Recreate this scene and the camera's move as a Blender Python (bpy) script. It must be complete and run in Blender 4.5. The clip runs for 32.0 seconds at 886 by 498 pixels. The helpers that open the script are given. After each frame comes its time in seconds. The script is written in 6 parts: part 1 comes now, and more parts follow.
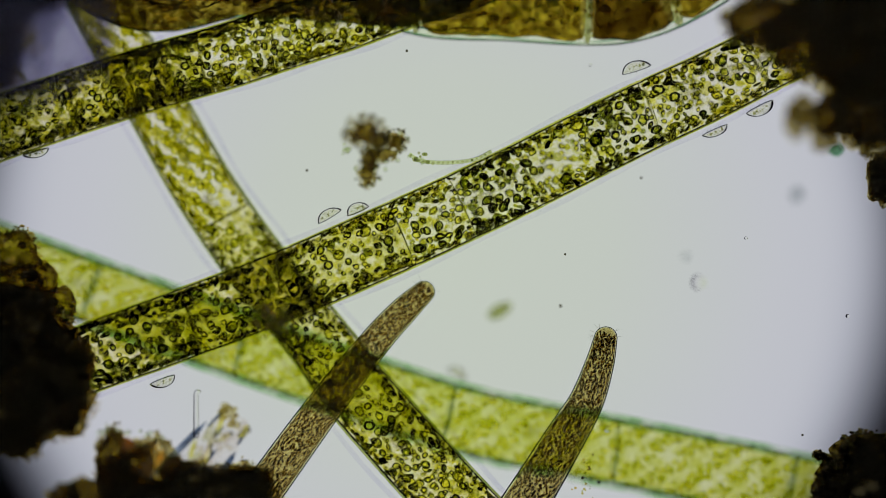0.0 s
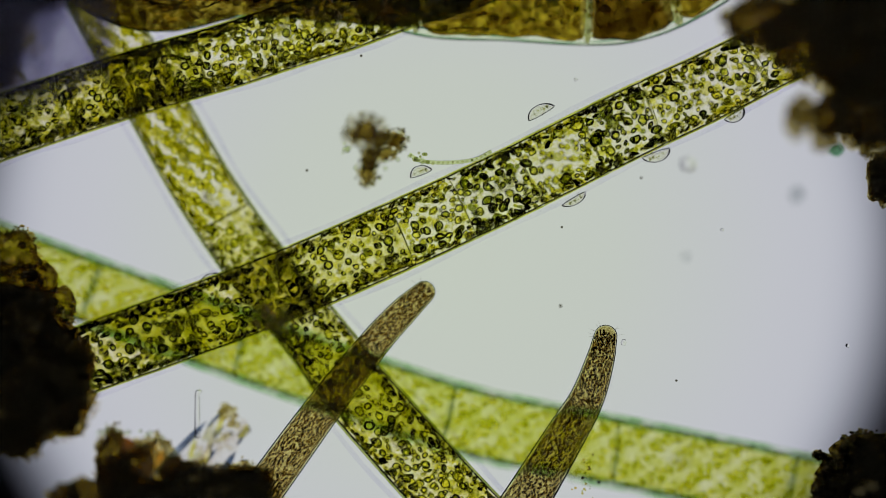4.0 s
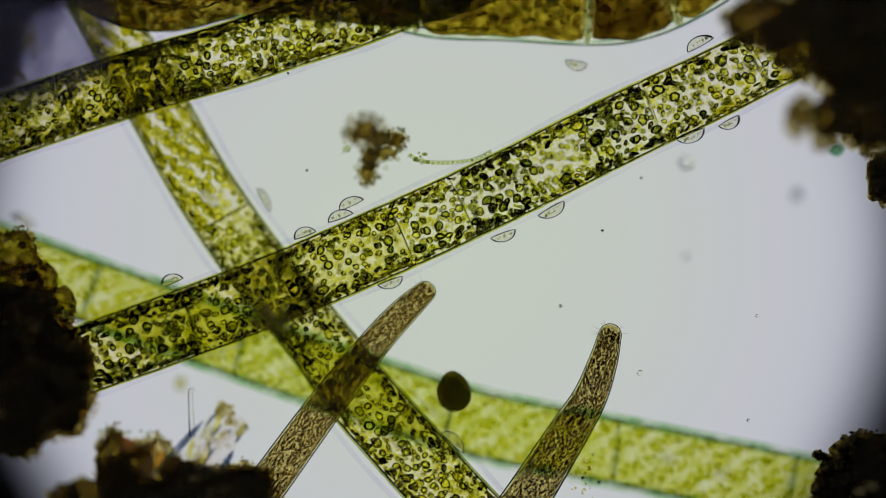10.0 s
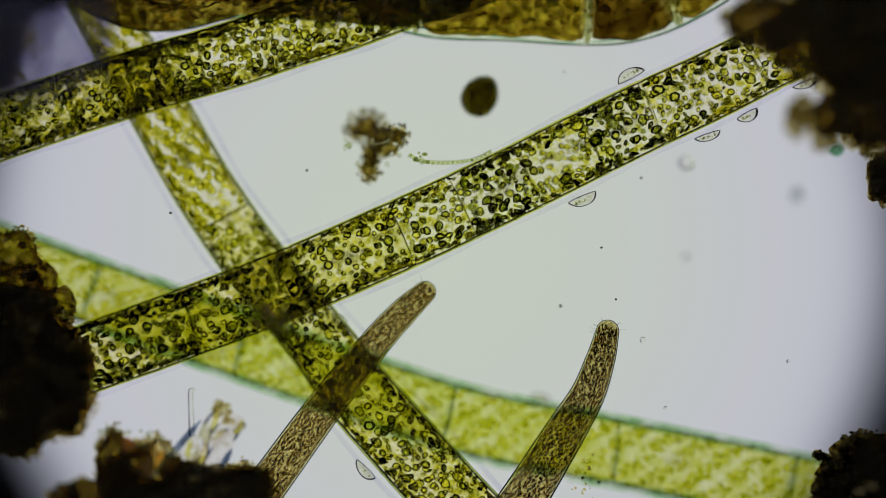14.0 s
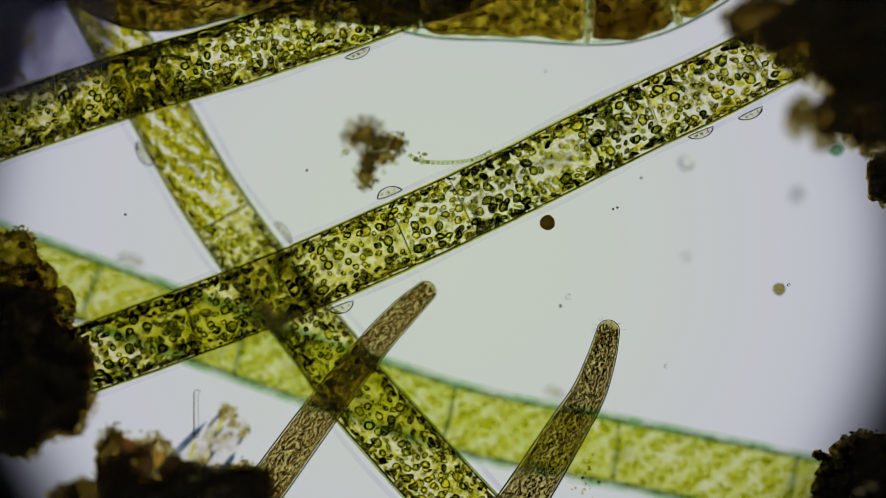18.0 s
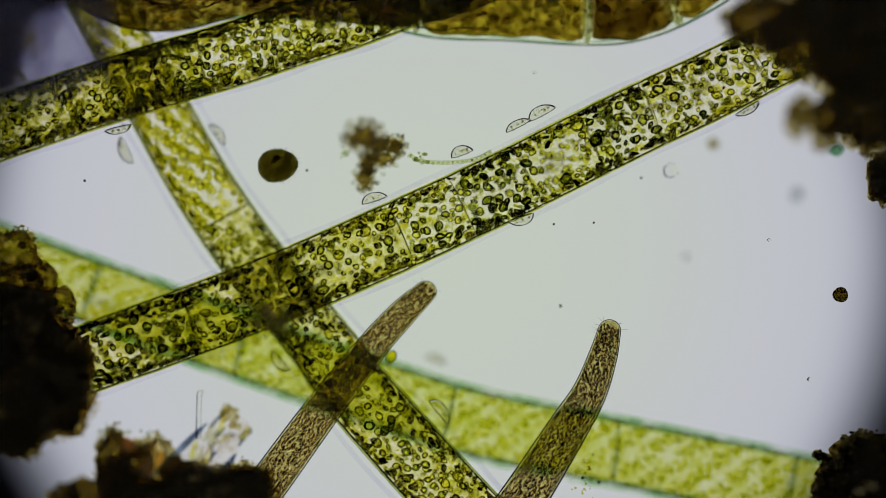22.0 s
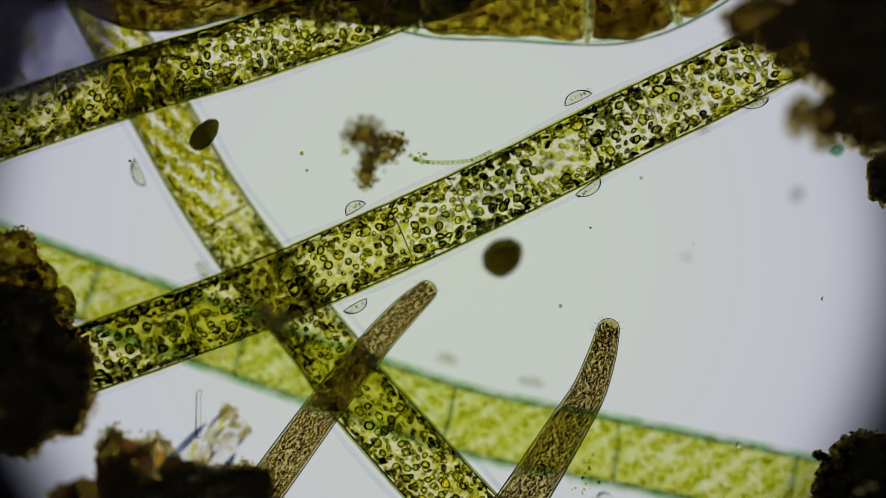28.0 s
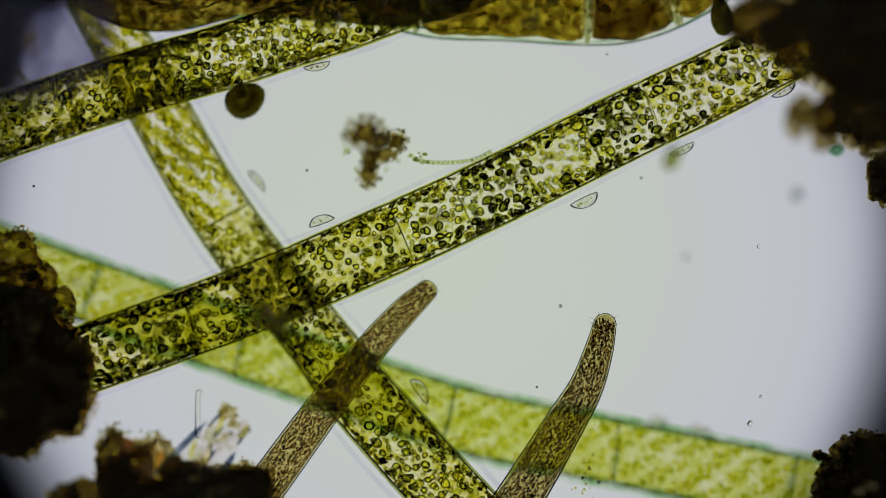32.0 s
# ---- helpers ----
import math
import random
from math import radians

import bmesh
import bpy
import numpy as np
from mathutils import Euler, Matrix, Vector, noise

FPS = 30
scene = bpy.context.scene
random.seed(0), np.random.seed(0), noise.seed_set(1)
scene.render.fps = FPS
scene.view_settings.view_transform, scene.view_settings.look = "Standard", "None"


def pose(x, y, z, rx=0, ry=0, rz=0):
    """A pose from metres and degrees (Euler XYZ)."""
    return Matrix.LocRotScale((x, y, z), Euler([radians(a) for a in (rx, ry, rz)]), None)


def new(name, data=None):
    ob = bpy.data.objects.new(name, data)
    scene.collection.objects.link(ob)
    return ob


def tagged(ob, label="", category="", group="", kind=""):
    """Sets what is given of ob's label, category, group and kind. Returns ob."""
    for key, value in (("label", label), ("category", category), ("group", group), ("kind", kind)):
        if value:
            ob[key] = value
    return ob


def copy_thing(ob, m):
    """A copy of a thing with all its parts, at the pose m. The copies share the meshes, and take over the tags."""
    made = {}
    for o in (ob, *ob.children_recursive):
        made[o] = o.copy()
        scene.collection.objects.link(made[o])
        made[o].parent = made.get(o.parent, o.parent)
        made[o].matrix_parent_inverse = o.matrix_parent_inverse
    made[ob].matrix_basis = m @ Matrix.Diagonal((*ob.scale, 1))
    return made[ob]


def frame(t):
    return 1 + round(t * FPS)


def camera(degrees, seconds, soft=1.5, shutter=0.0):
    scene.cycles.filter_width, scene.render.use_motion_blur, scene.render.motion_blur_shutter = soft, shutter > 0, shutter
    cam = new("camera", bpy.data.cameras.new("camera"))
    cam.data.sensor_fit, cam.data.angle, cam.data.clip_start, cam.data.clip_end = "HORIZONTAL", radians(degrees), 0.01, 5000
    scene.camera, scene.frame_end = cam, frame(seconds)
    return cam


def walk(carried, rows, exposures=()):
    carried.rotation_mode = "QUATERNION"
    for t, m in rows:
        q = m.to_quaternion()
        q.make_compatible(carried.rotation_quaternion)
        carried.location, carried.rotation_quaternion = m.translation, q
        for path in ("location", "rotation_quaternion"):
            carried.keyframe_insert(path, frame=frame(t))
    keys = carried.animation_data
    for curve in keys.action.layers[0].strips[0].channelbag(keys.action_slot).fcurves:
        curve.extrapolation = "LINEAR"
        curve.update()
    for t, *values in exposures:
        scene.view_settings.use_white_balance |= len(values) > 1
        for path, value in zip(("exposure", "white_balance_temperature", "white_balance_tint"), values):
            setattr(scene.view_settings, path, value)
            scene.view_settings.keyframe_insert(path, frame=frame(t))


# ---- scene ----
# One metre of this model stands for about 90 micrometres of the water drop under the microscope.
EYE = 14.6


def spot(u, v, z=0.0):
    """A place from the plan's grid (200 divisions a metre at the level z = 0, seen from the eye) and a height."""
    k = (EYE - z) / EYE * 0.005
    return Vector(((u - 784) * k, (441 - v) * k, z))


cam = camera(2 * math.degrees(math.atan(3.92 / EYE)), 32.0, soft=0.6)
cam.data.dof.use_dof = True
cam.data.dof.focus_distance = EYE
cam.data.dof.aperture_fstop = cam.data.lens / 1000 / 0.85
walk(cam, [(0.0, pose(0, 0, EYE)), (32.0, pose(0, 0, EYE))])

# ---- light: the lit field of the condenser below the slide ----
scene.cycles.max_bounces = 48
scene.cycles.transparent_max_bounces = 64
scene.cycles.transmission_bounces = 40
world = bpy.data.worlds.new("world")
scene.world = world
world.use_nodes = True
world.node_tree.nodes["Background"].inputs[0].default_value = (0.75, 0.8, 1.0, 1)
world.node_tree.nodes["Background"].inputs[1].default_value = 0.3


# ---- materials ----
def nodes(name):
    m = bpy.data.materials.new(name)
    m.use_nodes = True
    t = m.node_tree
    t.nodes.clear()
    return m, t, t.nodes.new("ShaderNodeOutputMaterial")


def ramp(t, fac, stops):
    r = t.nodes.new("ShaderNodeValToRGB")
    e = r.color_ramp.elements
    while len(e) < len(stops):
        e.new(0.5)
    for k, (p, c) in zip(e, stops):
        k.position, k.color = p, (*c, 1)
    t.links.new(fac, r.inputs[0])
    return r.outputs[0]


def noisy(t, scale, detail=4.0, kind="Object", rough=0.6):
    c = t.nodes.new("ShaderNodeTexCoord")
    n = t.nodes.new("ShaderNodeTexNoise")
    n.inputs["Scale"].default_value, n.inputs["Detail"].default_value, n.inputs["Roughness"].default_value = scale, detail, rough
    t.links.new(c.outputs[kind], n.inputs["Vector"])
    return n.outputs["Fac"]


def stain(name, low, high, scale=8.0, body=0.06, detail=4.0, span=(0.35, 0.65), rand=0.0):
    """Living matter in transmitted light: it filters the light by a mottled colour, and a little of it is a matt surface."""
    m, t, out = nodes(name)
    fac = noisy(t, scale, detail)
    if rand:
        info, geo = t.nodes.new("ShaderNodeObjectInfo"), t.nodes.new("ShaderNodeNewGeometry")
        both, mx, ad = (t.nodes.new("ShaderNodeMath") for _ in range(3))
        mx.operation = "MULTIPLY_ADD"
        mx.inputs[1].default_value, mx.inputs[2].default_value = rand, -rand
        t.links.new(info.outputs["Random"], both.inputs[0])
        t.links.new(geo.outputs["Random Per Island"], both.inputs[1])
        t.links.new(both.outputs[0], mx.inputs[0])
        t.links.new(mx.outputs[0], ad.inputs[0])
        t.links.new(fac, ad.inputs[1])
        fac = ad.outputs[0]
    col = ramp(t, fac, [(span[0], low), (span[1], high)])
    tr, df, mix = (t.nodes.new("ShaderNode" + k) for k in ("BsdfTransparent", "BsdfDiffuse", "MixShader"))
    t.links.new(col, tr.inputs[0])
    t.links.new(col, df.inputs[0])
    mix.inputs[0].default_value = body
    t.links.new(tr.outputs[0], mix.inputs[1])
    t.links.new(df.outputs[0], mix.inputs[2])
    t.links.new(mix.outputs[0], out.inputs[0])
    return m


def clear(name, colour, ior):
    """A clear wall that bends light against the water."""
    m, t, out = nodes(name)
    r = t.nodes.new("ShaderNodeBsdfRefraction")
    r.inputs["Color"].default_value, r.inputs["Roughness"].default_value, r.inputs["IOR"].default_value = (*colour, 1), 0.0, ior
    t.links.new(r.outputs[0], out.inputs[0])
    return m


def lamp_field():
    m, t, out = nodes("lit_field")
    c = t.nodes.new("ShaderNodeTexCoord")
    ln = t.nodes.new("ShaderNodeVectorMath")
    ln.operation = "LENGTH"
    t.links.new(c.outputs["Object"], ln.inputs[0])
    mp = t.nodes.new("ShaderNodeMath")
    mp.operation = "DIVIDE"
    mp.inputs[1].default_value = 7.4
    t.links.new(ln.outputs["Value"], mp.inputs[0])
    e = t.nodes.new("ShaderNodeEmission")
    # the outer stops paint the view's dark soft edge into the emission
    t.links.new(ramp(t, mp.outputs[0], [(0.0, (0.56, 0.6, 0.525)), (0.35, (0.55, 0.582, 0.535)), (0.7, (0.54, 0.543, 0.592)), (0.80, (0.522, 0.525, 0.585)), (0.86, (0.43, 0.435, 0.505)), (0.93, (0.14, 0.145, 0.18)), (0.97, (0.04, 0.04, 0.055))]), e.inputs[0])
    e.inputs[1].default_value = 0.98
    t.links.new(e.outputs[0], out.inputs[0])
    return m


M_FIELD = lamp_field()
M_IRIS = stain("black_iris", (0.012, 0.012, 0.014), (0.02, 0.02, 0.022), 3, 1.0)
M_GLASS = clear("slide_glass", (0.99, 1.0, 0.995), 1.12)
M_WALL = clear("cell_wall", (0.99, 0.98, 0.93), 1.06)
M_FILL = stain("cell_sap_deep", (0.86, 0.875, 0.31), (0.99, 0.98, 0.78), 7.0, 0.02, detail=6.0, span=(0.38, 0.62))
M_FILL_PALE = stain("cell_sap_pale", (0.87, 0.875, 0.44), (1.0, 0.995, 0.99), 14.0, 0.015, detail=4.0, span=(0.34, 0.47))
M_FILL_RICH = stain("cell_sap_rich", (0.84, 0.83, 0.26), (1.0, 0.985, 0.88), 14.0, 0.015, detail=4.0, span=(0.36, 0.58))
M_WALL_FAR = clear("cell_wall_deep", (0.975, 0.985, 0.94), 1.05)
M_SEPTUM = stain("septum", (0.42, 0.43, 0.2), (0.88, 0.88, 0.66), 9, 0.03, span=(0.4, 0.55))
M_SEPTUM_DEEP = stain("septum_deep", (0.66, 0.72, 0.72), (0.92, 0.93, 0.93), 5, 0.03)
M_EDGE = stain("wall_edge", (0.68, 0.71, 0.18), (0.94, 0.94, 0.48), 5, 0.03)
M_MUCUS = stain("mucus_edge", (0.94, 0.935, 0.98), (0.985, 0.98, 0.998), 3, 0.01)
M_EDGE_FAR = stain("wall_edge_teal", (0.48, 0.72, 0.58), (0.90, 0.95, 0.89), 2.6, 0.02, span=(0.38, 0.62))
M_EDGE_DEEP = stain("wall_edge_deep", (0.62, 0.80, 0.55), (0.95, 0.975, 0.92), 4.0, 0.02, span=(0.38, 0.66))
M_EDGE_MID = stain("wall_edge_green", (0.55, 0.60, 0.28), (0.78, 0.8, 0.5), 3, 0.03)
M_RIM = stain("chloroplast_rim", (0.08, 0.11, 0.04), (0.62, 0.62, 0.18), 26, 0.03, rand=0.35, span=(0.34, 0.74))
M_RIM_ONE = stain("chloroplast_rim_single", (0.07, 0.10, 0.04), (0.58, 0.59, 0.18), 1.2, 0.03, rand=0.4, span=(0.34, 0.78))
M_RIM_PALE = stain("chloroplast_rim_pale", (0.50, 0.53, 0.09), (0.86, 0.86, 0.30), 22, 0.03, rand=0.3)
M_GRIT = stain("chloroplast_grit", (0.62, 0.64, 0.18), (0.98, 0.96, 0.42), 30, 0.03, rand=0.5)
M_CORE = stain("chloroplast", (0.46, 0.51, 0.15), (0.95, 0.94, 0.36), 22, 0.03, rand=0.5, span=(0.20, 0.66))
M_CORE_ONE = stain("chloroplast_single", (0.44, 0.50, 0.16), (0.95, 0.94, 0.38), 1.6, 0.03, rand=0.45, span=(0.24, 0.68))
M_NUB = stain("bright_grain", (0.80, 0.81, 0.18), (1.0, 0.985, 0.46), 22, 0.03, rand=0.4, span=(0.2, 0.6))
M_NUB_ONE = stain("bright_grain_single", (0.78, 0.80, 0.18), (1.0, 0.985, 0.46), 1.6, 0.03, rand=0.4, span=(0.2, 0.6))
M_BED = stain("chloroplast_body", (0.82, 0.83, 0.26), (0.99, 0.98, 0.52), 16, 0.03, rand=0.4)
M_DEEP = stain("chloroplast_dense", (0.62, 0.66, 0.30), (0.95, 0.945, 0.6), 18, 0.03, rand=0.35)
M_FAR = stain("chloroplast_pale", (0.86, 0.875, 0.32), (0.995, 0.98, 0.6), 12, 0.03, rand=0.4)
M_FINGER = stain("brown_skin", (0.64, 0.56, 0.36), (0.96, 0.91, 0.71), 34, 0.03, span=(0.38, 0.60), detail=6.0)
M_DOT = stain("brown_grain", (0.27, 0.21, 0.11), (0.62, 0.52, 0.30), 22, 0.04, rand=0.5)
M_COAT = clear("clear_pellicle", (0.95, 0.95, 0.86), 1.18)
M_DIRT = stain("humus", (0.03, 0.022, 0.008), (0.5, 0.4, 0.17), 5, 0.03, span=(0.3, 0.7), rand=0.4)
M_HUMUS = stain("humus_core", (0.02, 0.015, 0.006), (0.24, 0.17, 0.06), 7, 0.006, detail=8.0, span=(0.40, 0.72))
M_MURK = stain("humus_murk", (0.20, 0.17, 0.11), (0.64, 0.58, 0.40), 4, 0.03, detail=8.0, span=(0.36, 0.66))
M_AMBER = stain("amber_grain", (0.86, 0.62, 0.24), (0.99, 0.88, 0.55), 9, 0.04, rand=0.4)
M_TUFT = stain("loose_tuft", (0.62, 0.55, 0.27), (0.98, 0.96, 0.8), 12, 0.03, detail=8.0, span=(0.38, 0.6))
M_LOAM = stain("humus_brown", (0.34, 0.25, 0.07), (0.92, 0.83, 0.5), 9, 0.08, span=(0.3, 0.7), rand=0.5)
M_OLIVE = stain("humus_olive", (0.36, 0.33, 0.07), (0.9, 0.87, 0.5), 9, 0.06, span=(0.3, 0.7), rand=0.5)
M_OLD = stain("brown_decay", (0.32, 0.23, 0.04), (0.84, 0.73, 0.20), 9.0, 0.04, detail=12.0, span=(0.40, 0.60))
M_OLD_DARK = stain("dark_brown_decay", (0.22, 0.15, 0.03), (0.55, 0.43, 0.12), 5.0, 0.04, detail=10.0, span=(0.40, 0.62))
M_BROWN_GRAIN = stain("brown_granule", (0.52, 0.42, 0.12), (0.9, 0.8, 0.34), 16, 0.04, rand=0.5)
M_FIBRE = stain("brown_fibre", (0.22, 0.16, 0.03), (0.82, 0.72, 0.27), 9.0, 0.04, detail=12.0, span=(0.42, 0.60))
M_FIBRE_DARK = stain("dark_fibre", (0.16, 0.11, 0.02), (0.5, 0.4, 0.12), 12, 0.04)
M_CILIATE = clear("ciliate_pellicle", (0.985, 0.985, 0.965), 1.38)
M_PLASM = stain("ciliate_plasm", (0.45, 0.47, 0.3), (0.9, 0.9, 0.75), 20, 0.03, rand=0.4)
M_SAC = stain("ciliate_sac", (0.92, 0.925, 0.84), (0.995, 0.995, 0.98), 16, 0.02, detail=6.0)
M_HAIR = stain("cilia", (0.3, 0.3, 0.24), (0.7, 0.7, 0.6), 20, 0.04)
M_DARK = stain("dark_green_body", (0.15, 0.15, 0.035), (0.4, 0.36, 0.1), 14, 0.04, detail=6.0, span=(0.35, 0.65))
M_SPOT = stain("food_grain", (0.45, 0.45, 0.14), (0.98, 0.88, 0.45), 9, 0.04, rand=0.8)
M_BROWN = stain("brown_cyst", (0.14, 0.1, 0.03), (0.42, 0.32, 0.1), 9, 0.08)
M_GREEN = stain("green_flagellate", (0.5, 0.55, 0.28), (0.8, 0.82, 0.52), 9, 0.04)
M_TEAL = stain("teal_cell", (0.30, 0.58, 0.40), (0.6, 0.82, 0.66), 9, 0.04)
M_HAZE = stain("grey_speck", (0.78, 0.80, 0.80), (0.90, 0.91, 0.91), 9, 0.03)
M_SPECK = stain("speck", (0.22, 0.21, 0.17), (0.5, 0.48, 0.4), 9, 0.05)
M_FLECK = stain("dark_fleck", (0.22, 0.29, 0.18), (0.62, 0.64, 0.34), 30, 0.03, rand=0.4)
M_THIN = clear("thin_wall", (0.93, 0.95, 0.86), 1.08)
M_CHAIN = clear("chain_wall", (0.86, 0.90, 0.68), 1.08)
M_SHARD = stain("crystal_shard", (0.66, 0.56, 0.30), (1.0, 0.985, 0.97), 9, 0.03, rand=0.4, span=(0.36, 0.50))
# blue-grey tint painted in as the crystal's shadow
M_SHARD_SHADE = stain("crystal_shade", (0.26, 0.32, 0.42), (0.72, 0.77, 0.84), 9, 0.04)
M_CLUMP = stain("clump_core", (0.26, 0.2, 0.06), (0.88, 0.80, 0.42), 11, 0.02, detail=9.0, span=(0.36, 0.64))
# grey-lilac tint that stands in for the dim field in the corner
M_CORNER_SHADE = stain("grey_corner_shade", (0.75, 0.74, 0.81), (0.95, 0.945, 0.97), 1.6, 0.015, detail=5.0)
M_YOLK = stain("yellow_cell", (0.86, 0.82, 0.08), (0.98, 0.95, 0.2), 20, 0.03)
M_TAN = stain("tan_cyst", (0.58, 0.54, 0.38), (0.80, 0.76, 0.58), 9, 0.04)
M_CRUST = stain("humus_crust", (0.34, 0.28, 0.09), (0.99, 0.95, 0.72), 15, 0.02, detail=10.0, span=(0.40, 0.58))
M_CRYSTAL = clear("crystal", (0.97, 0.94, 0.74), 1.2)
M_VESICLE = clear("vesicle", (0.98, 0.98, 0.96), 1.1)


# ---- building helpers ----
def mesh_of(name, bm, *mats, smooth=True):
    me = bpy.data.meshes.new(name)
    bm.to_mesh(me)
    bm.free()
    for m in mats:
        me.materials.append(m)
    for p in me.polygons:
        p.use_smooth = smooth
    return me


def part(name, bm, material, parent, label=""):
    me = bm if isinstance(bm, bpy.types.Mesh) else mesh_of(name, bm, material)
    ob = new(name, me)
    ob.parent = parent
    return tagged(ob, label)


def empty(name, at=(0, 0, 0), **tags):
    ob = new(name)
    ob.empty_display_size = 0.1
    ob.location = at
    return tagged(ob, **tags)


def spline(points, n):
    """n + 1 evenly spaced points along a smooth curve through the points; each is a Vector with any number of values."""
    p = [np.array(q, float) for q in points]
    p = [2 * p[0] - p[1], *p, 2 * p[-1] - p[-2]]
    fine = []
    for i in range(1, len(p) - 2):
        for k in range(24):
            t = k / 24
            a, b, c, d = p[i - 1:i + 3]
            fine.append(0.5 * (2 * b + (c - a) * t + (2 * a - 5 * b + 4 * c - d) * t * t + (3 * b - a - 3 * c + d) * t ** 3))
    fine.append(p[-2])
    fine = np.array(fine)
    run = np.concatenate([[0], np.cumsum(np.linalg.norm(np.diff(fine[:, :3], axis=0), axis=1))])
    s = np.linspace(0, run[-1], n + 1)
    return np.array([np.interp(s, run, fine[:, k]) for k in range(fine.shape[1])]).T, s


def axes(pts):
    """For each point of a line: the way along it and two ways across it."""
    d = np.gradient(pts[:, :3], axis=0)
    out = []
    for v in d:
        w = Vector(v).normalized()
        a = w.cross(Vector((0, 0, 1))).normalized()
        out.append((w, a, a.cross(w)))
    return out


def rings(bm, rows, sides, caps=(False, False)):
    """A skin over rings; each row is centre, across, upward, and the two radii."""
    loops = []
    for c, a, b, ra, rb in rows:
        loops.append([bm.verts.new(Vector(c) + a * (ra * math.cos(2 * math.pi * k / sides)) + b * (rb * math.sin(2 * math.pi * k / sides))) for k in range(sides)])
    for p, q in zip(loops, loops[1:]):
        for k in range(sides):
            bm.faces.new((p[k], p[(k + 1) % sides], q[(k + 1) % sides], q[k]))
    if caps[0]:
        bm.faces.new(loops[0][::-1])
    if caps[1]:
        bm.faces.new(loops[-1])
    return loops


def tube(bm, rows, sides, outward=True, caps=(False, False)):
    """Rings with a skin whose faces look outward or inward."""
    n = len(bm.faces)
    loops = rings(bm, rows, sides, caps)
    bm.faces.ensure_lookup_table()
    fs = bm.faces[:][n:]
    bm.normal_update()
    f = fs[0] if not caps[0] and not caps[1] else fs[len(rows) // 2 * sides]
    k = 0 if not caps[0] and not caps[1] else len(rows) // 2
    out = f.normal.dot(f.calc_center_median() - (Vector(rows[k][0]) + Vector(rows[k + 1][0])) / 2) > 0
    if out != outward:
        bmesh.ops.reverse_faces(bm, faces=fs)
    return loops


def blob_mesh(name, mat, r=1.0, rough=0.25, seed=0, level=2, freq=1.5, squash=(1, 1, 1)):
    bm = bmesh.new()
    bmesh.ops.create_icosphere(bm, subdivisions=level, radius=1)
    for v in bm.verts:
        n = noise.fractal(v.co * freq + Vector((seed * 7.3, seed * 3.1, seed * 1.7)), 0.8, 2.0, 3)
        v.co = Vector((v.co.x * squash[0], v.co.y * squash[1], v.co.z * squash[2])) * (r * (1 + rough * n))
    return mesh_of(name, bm, mat)


def arrays(me):
    """Corner places, faces and material numbers of a small mesh, for joining many copies."""
    return [v.co.copy() for v in me.vertices], [tuple(p.vertices) for p in me.polygons], [p.material_index for p in me.polygons]


class Heap:
    """Many small pieces gathered into one mesh."""

    def __init__(self):
        self.co, self.faces, self.mats = [], [], []

    def add(self, shape, m, slot=None):
        n = len(self.co)
        self.co += [m @ c for c in shape[0]]
        self.faces += [tuple(i + n for i in f) for f in shape[1]]
        self.mats += shape[2] if slot is None else [slot] * len(shape[2])

    def mesh(self, name, *mats):
        me = bpy.data.meshes.new(name)
        me.from_pydata(self.co, [], self.faces)
        for m in mats:
            me.materials.append(m)
        me.polygons.foreach_set("material_index", self.mats)
        me.polygons.foreach_set("use_smooth", [True] * len(self.faces))
        me.update()
        return me
# ---- the stage ----
def stage():
    bm = bmesh.new()
    bmesh.ops.create_circle(bm, cap_ends=True, segments=96, radius=9.0)
    ob = tagged(new("backdrop", mesh_of("backdrop", bm, M_FIELD)), "pale lit condenser field below the slide, edge darkened in its glow", "backdrop", kind="structure")
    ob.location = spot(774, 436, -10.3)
    x, y = Vector((1, 0, 0)), Vector((0, 1, 0))
    bm = bmesh.new()
    rings(bm, [(Vector((0, 0, z)), x, y, r, r) for z, r in ((0, 7.1), (0, 10), (-0.12, 10), (-0.12, 7.15), (0, 7.1))], 96)
    bmesh.ops.remove_doubles(bm, verts=bm.verts, dist=0.0005)
    ob = tagged(new("iris_ring", mesh_of("iris_ring", bm, M_IRIS, smooth=False)), "black metal iris ring round the lit field", "iris", kind="structure")
    ob.location = spot(774, 436, -10.0)
    # unseen tube, added to keep world light out of rays bent sideways
    bm = bmesh.new()
    rings(bm, [(Vector((0, 0, z)), x, y, r, r) for z, r in ((-10.5, 10.1), (-3.1, 10.1), (-3.1, 10.4), (-10.5, 10.4), (-10.5, 10.1))], 96)
    bmesh.ops.remove_doubles(bm, verts=bm.verts, dist=0.0005)
    tagged(new("light_block_tube", mesh_of("light_block_tube", bm, M_IRIS, smooth=False)), "unseen black tube added below the slide to block side light", "condenser", kind="structure")
    bm = bmesh.new()
    bmesh.ops.create_cube(bm, size=1)
    for v in bm.verts:
        v.co = Vector((v.co.x * 24, v.co.y * 22, v.co.z * 0.3))
    bmesh.ops.bevel(bm, geom=bm.edges[:], offset=0.03, segments=2, affect="EDGES")
    ob = tagged(new("ground", mesh_of("ground", bm, M_GLASS, smooth=False)), "clear glass microscope slide under the water drop", "glass slide", kind="structure")
    ob.location = (0, 0, -2.85)


stage()


# ---- chloroplasts: a few shapes, shared by all the cells ----
def outline(rng, amount=0.13):
    amp = [(rng.uniform(-amount, amount) / (0.6 * i + 1), rng.uniform(0, 6.28)) for i in range(4)]
    return lambda a: 1 + sum(m * math.cos((i + 2) * a + p) for i, (m, p) in enumerate(amp))


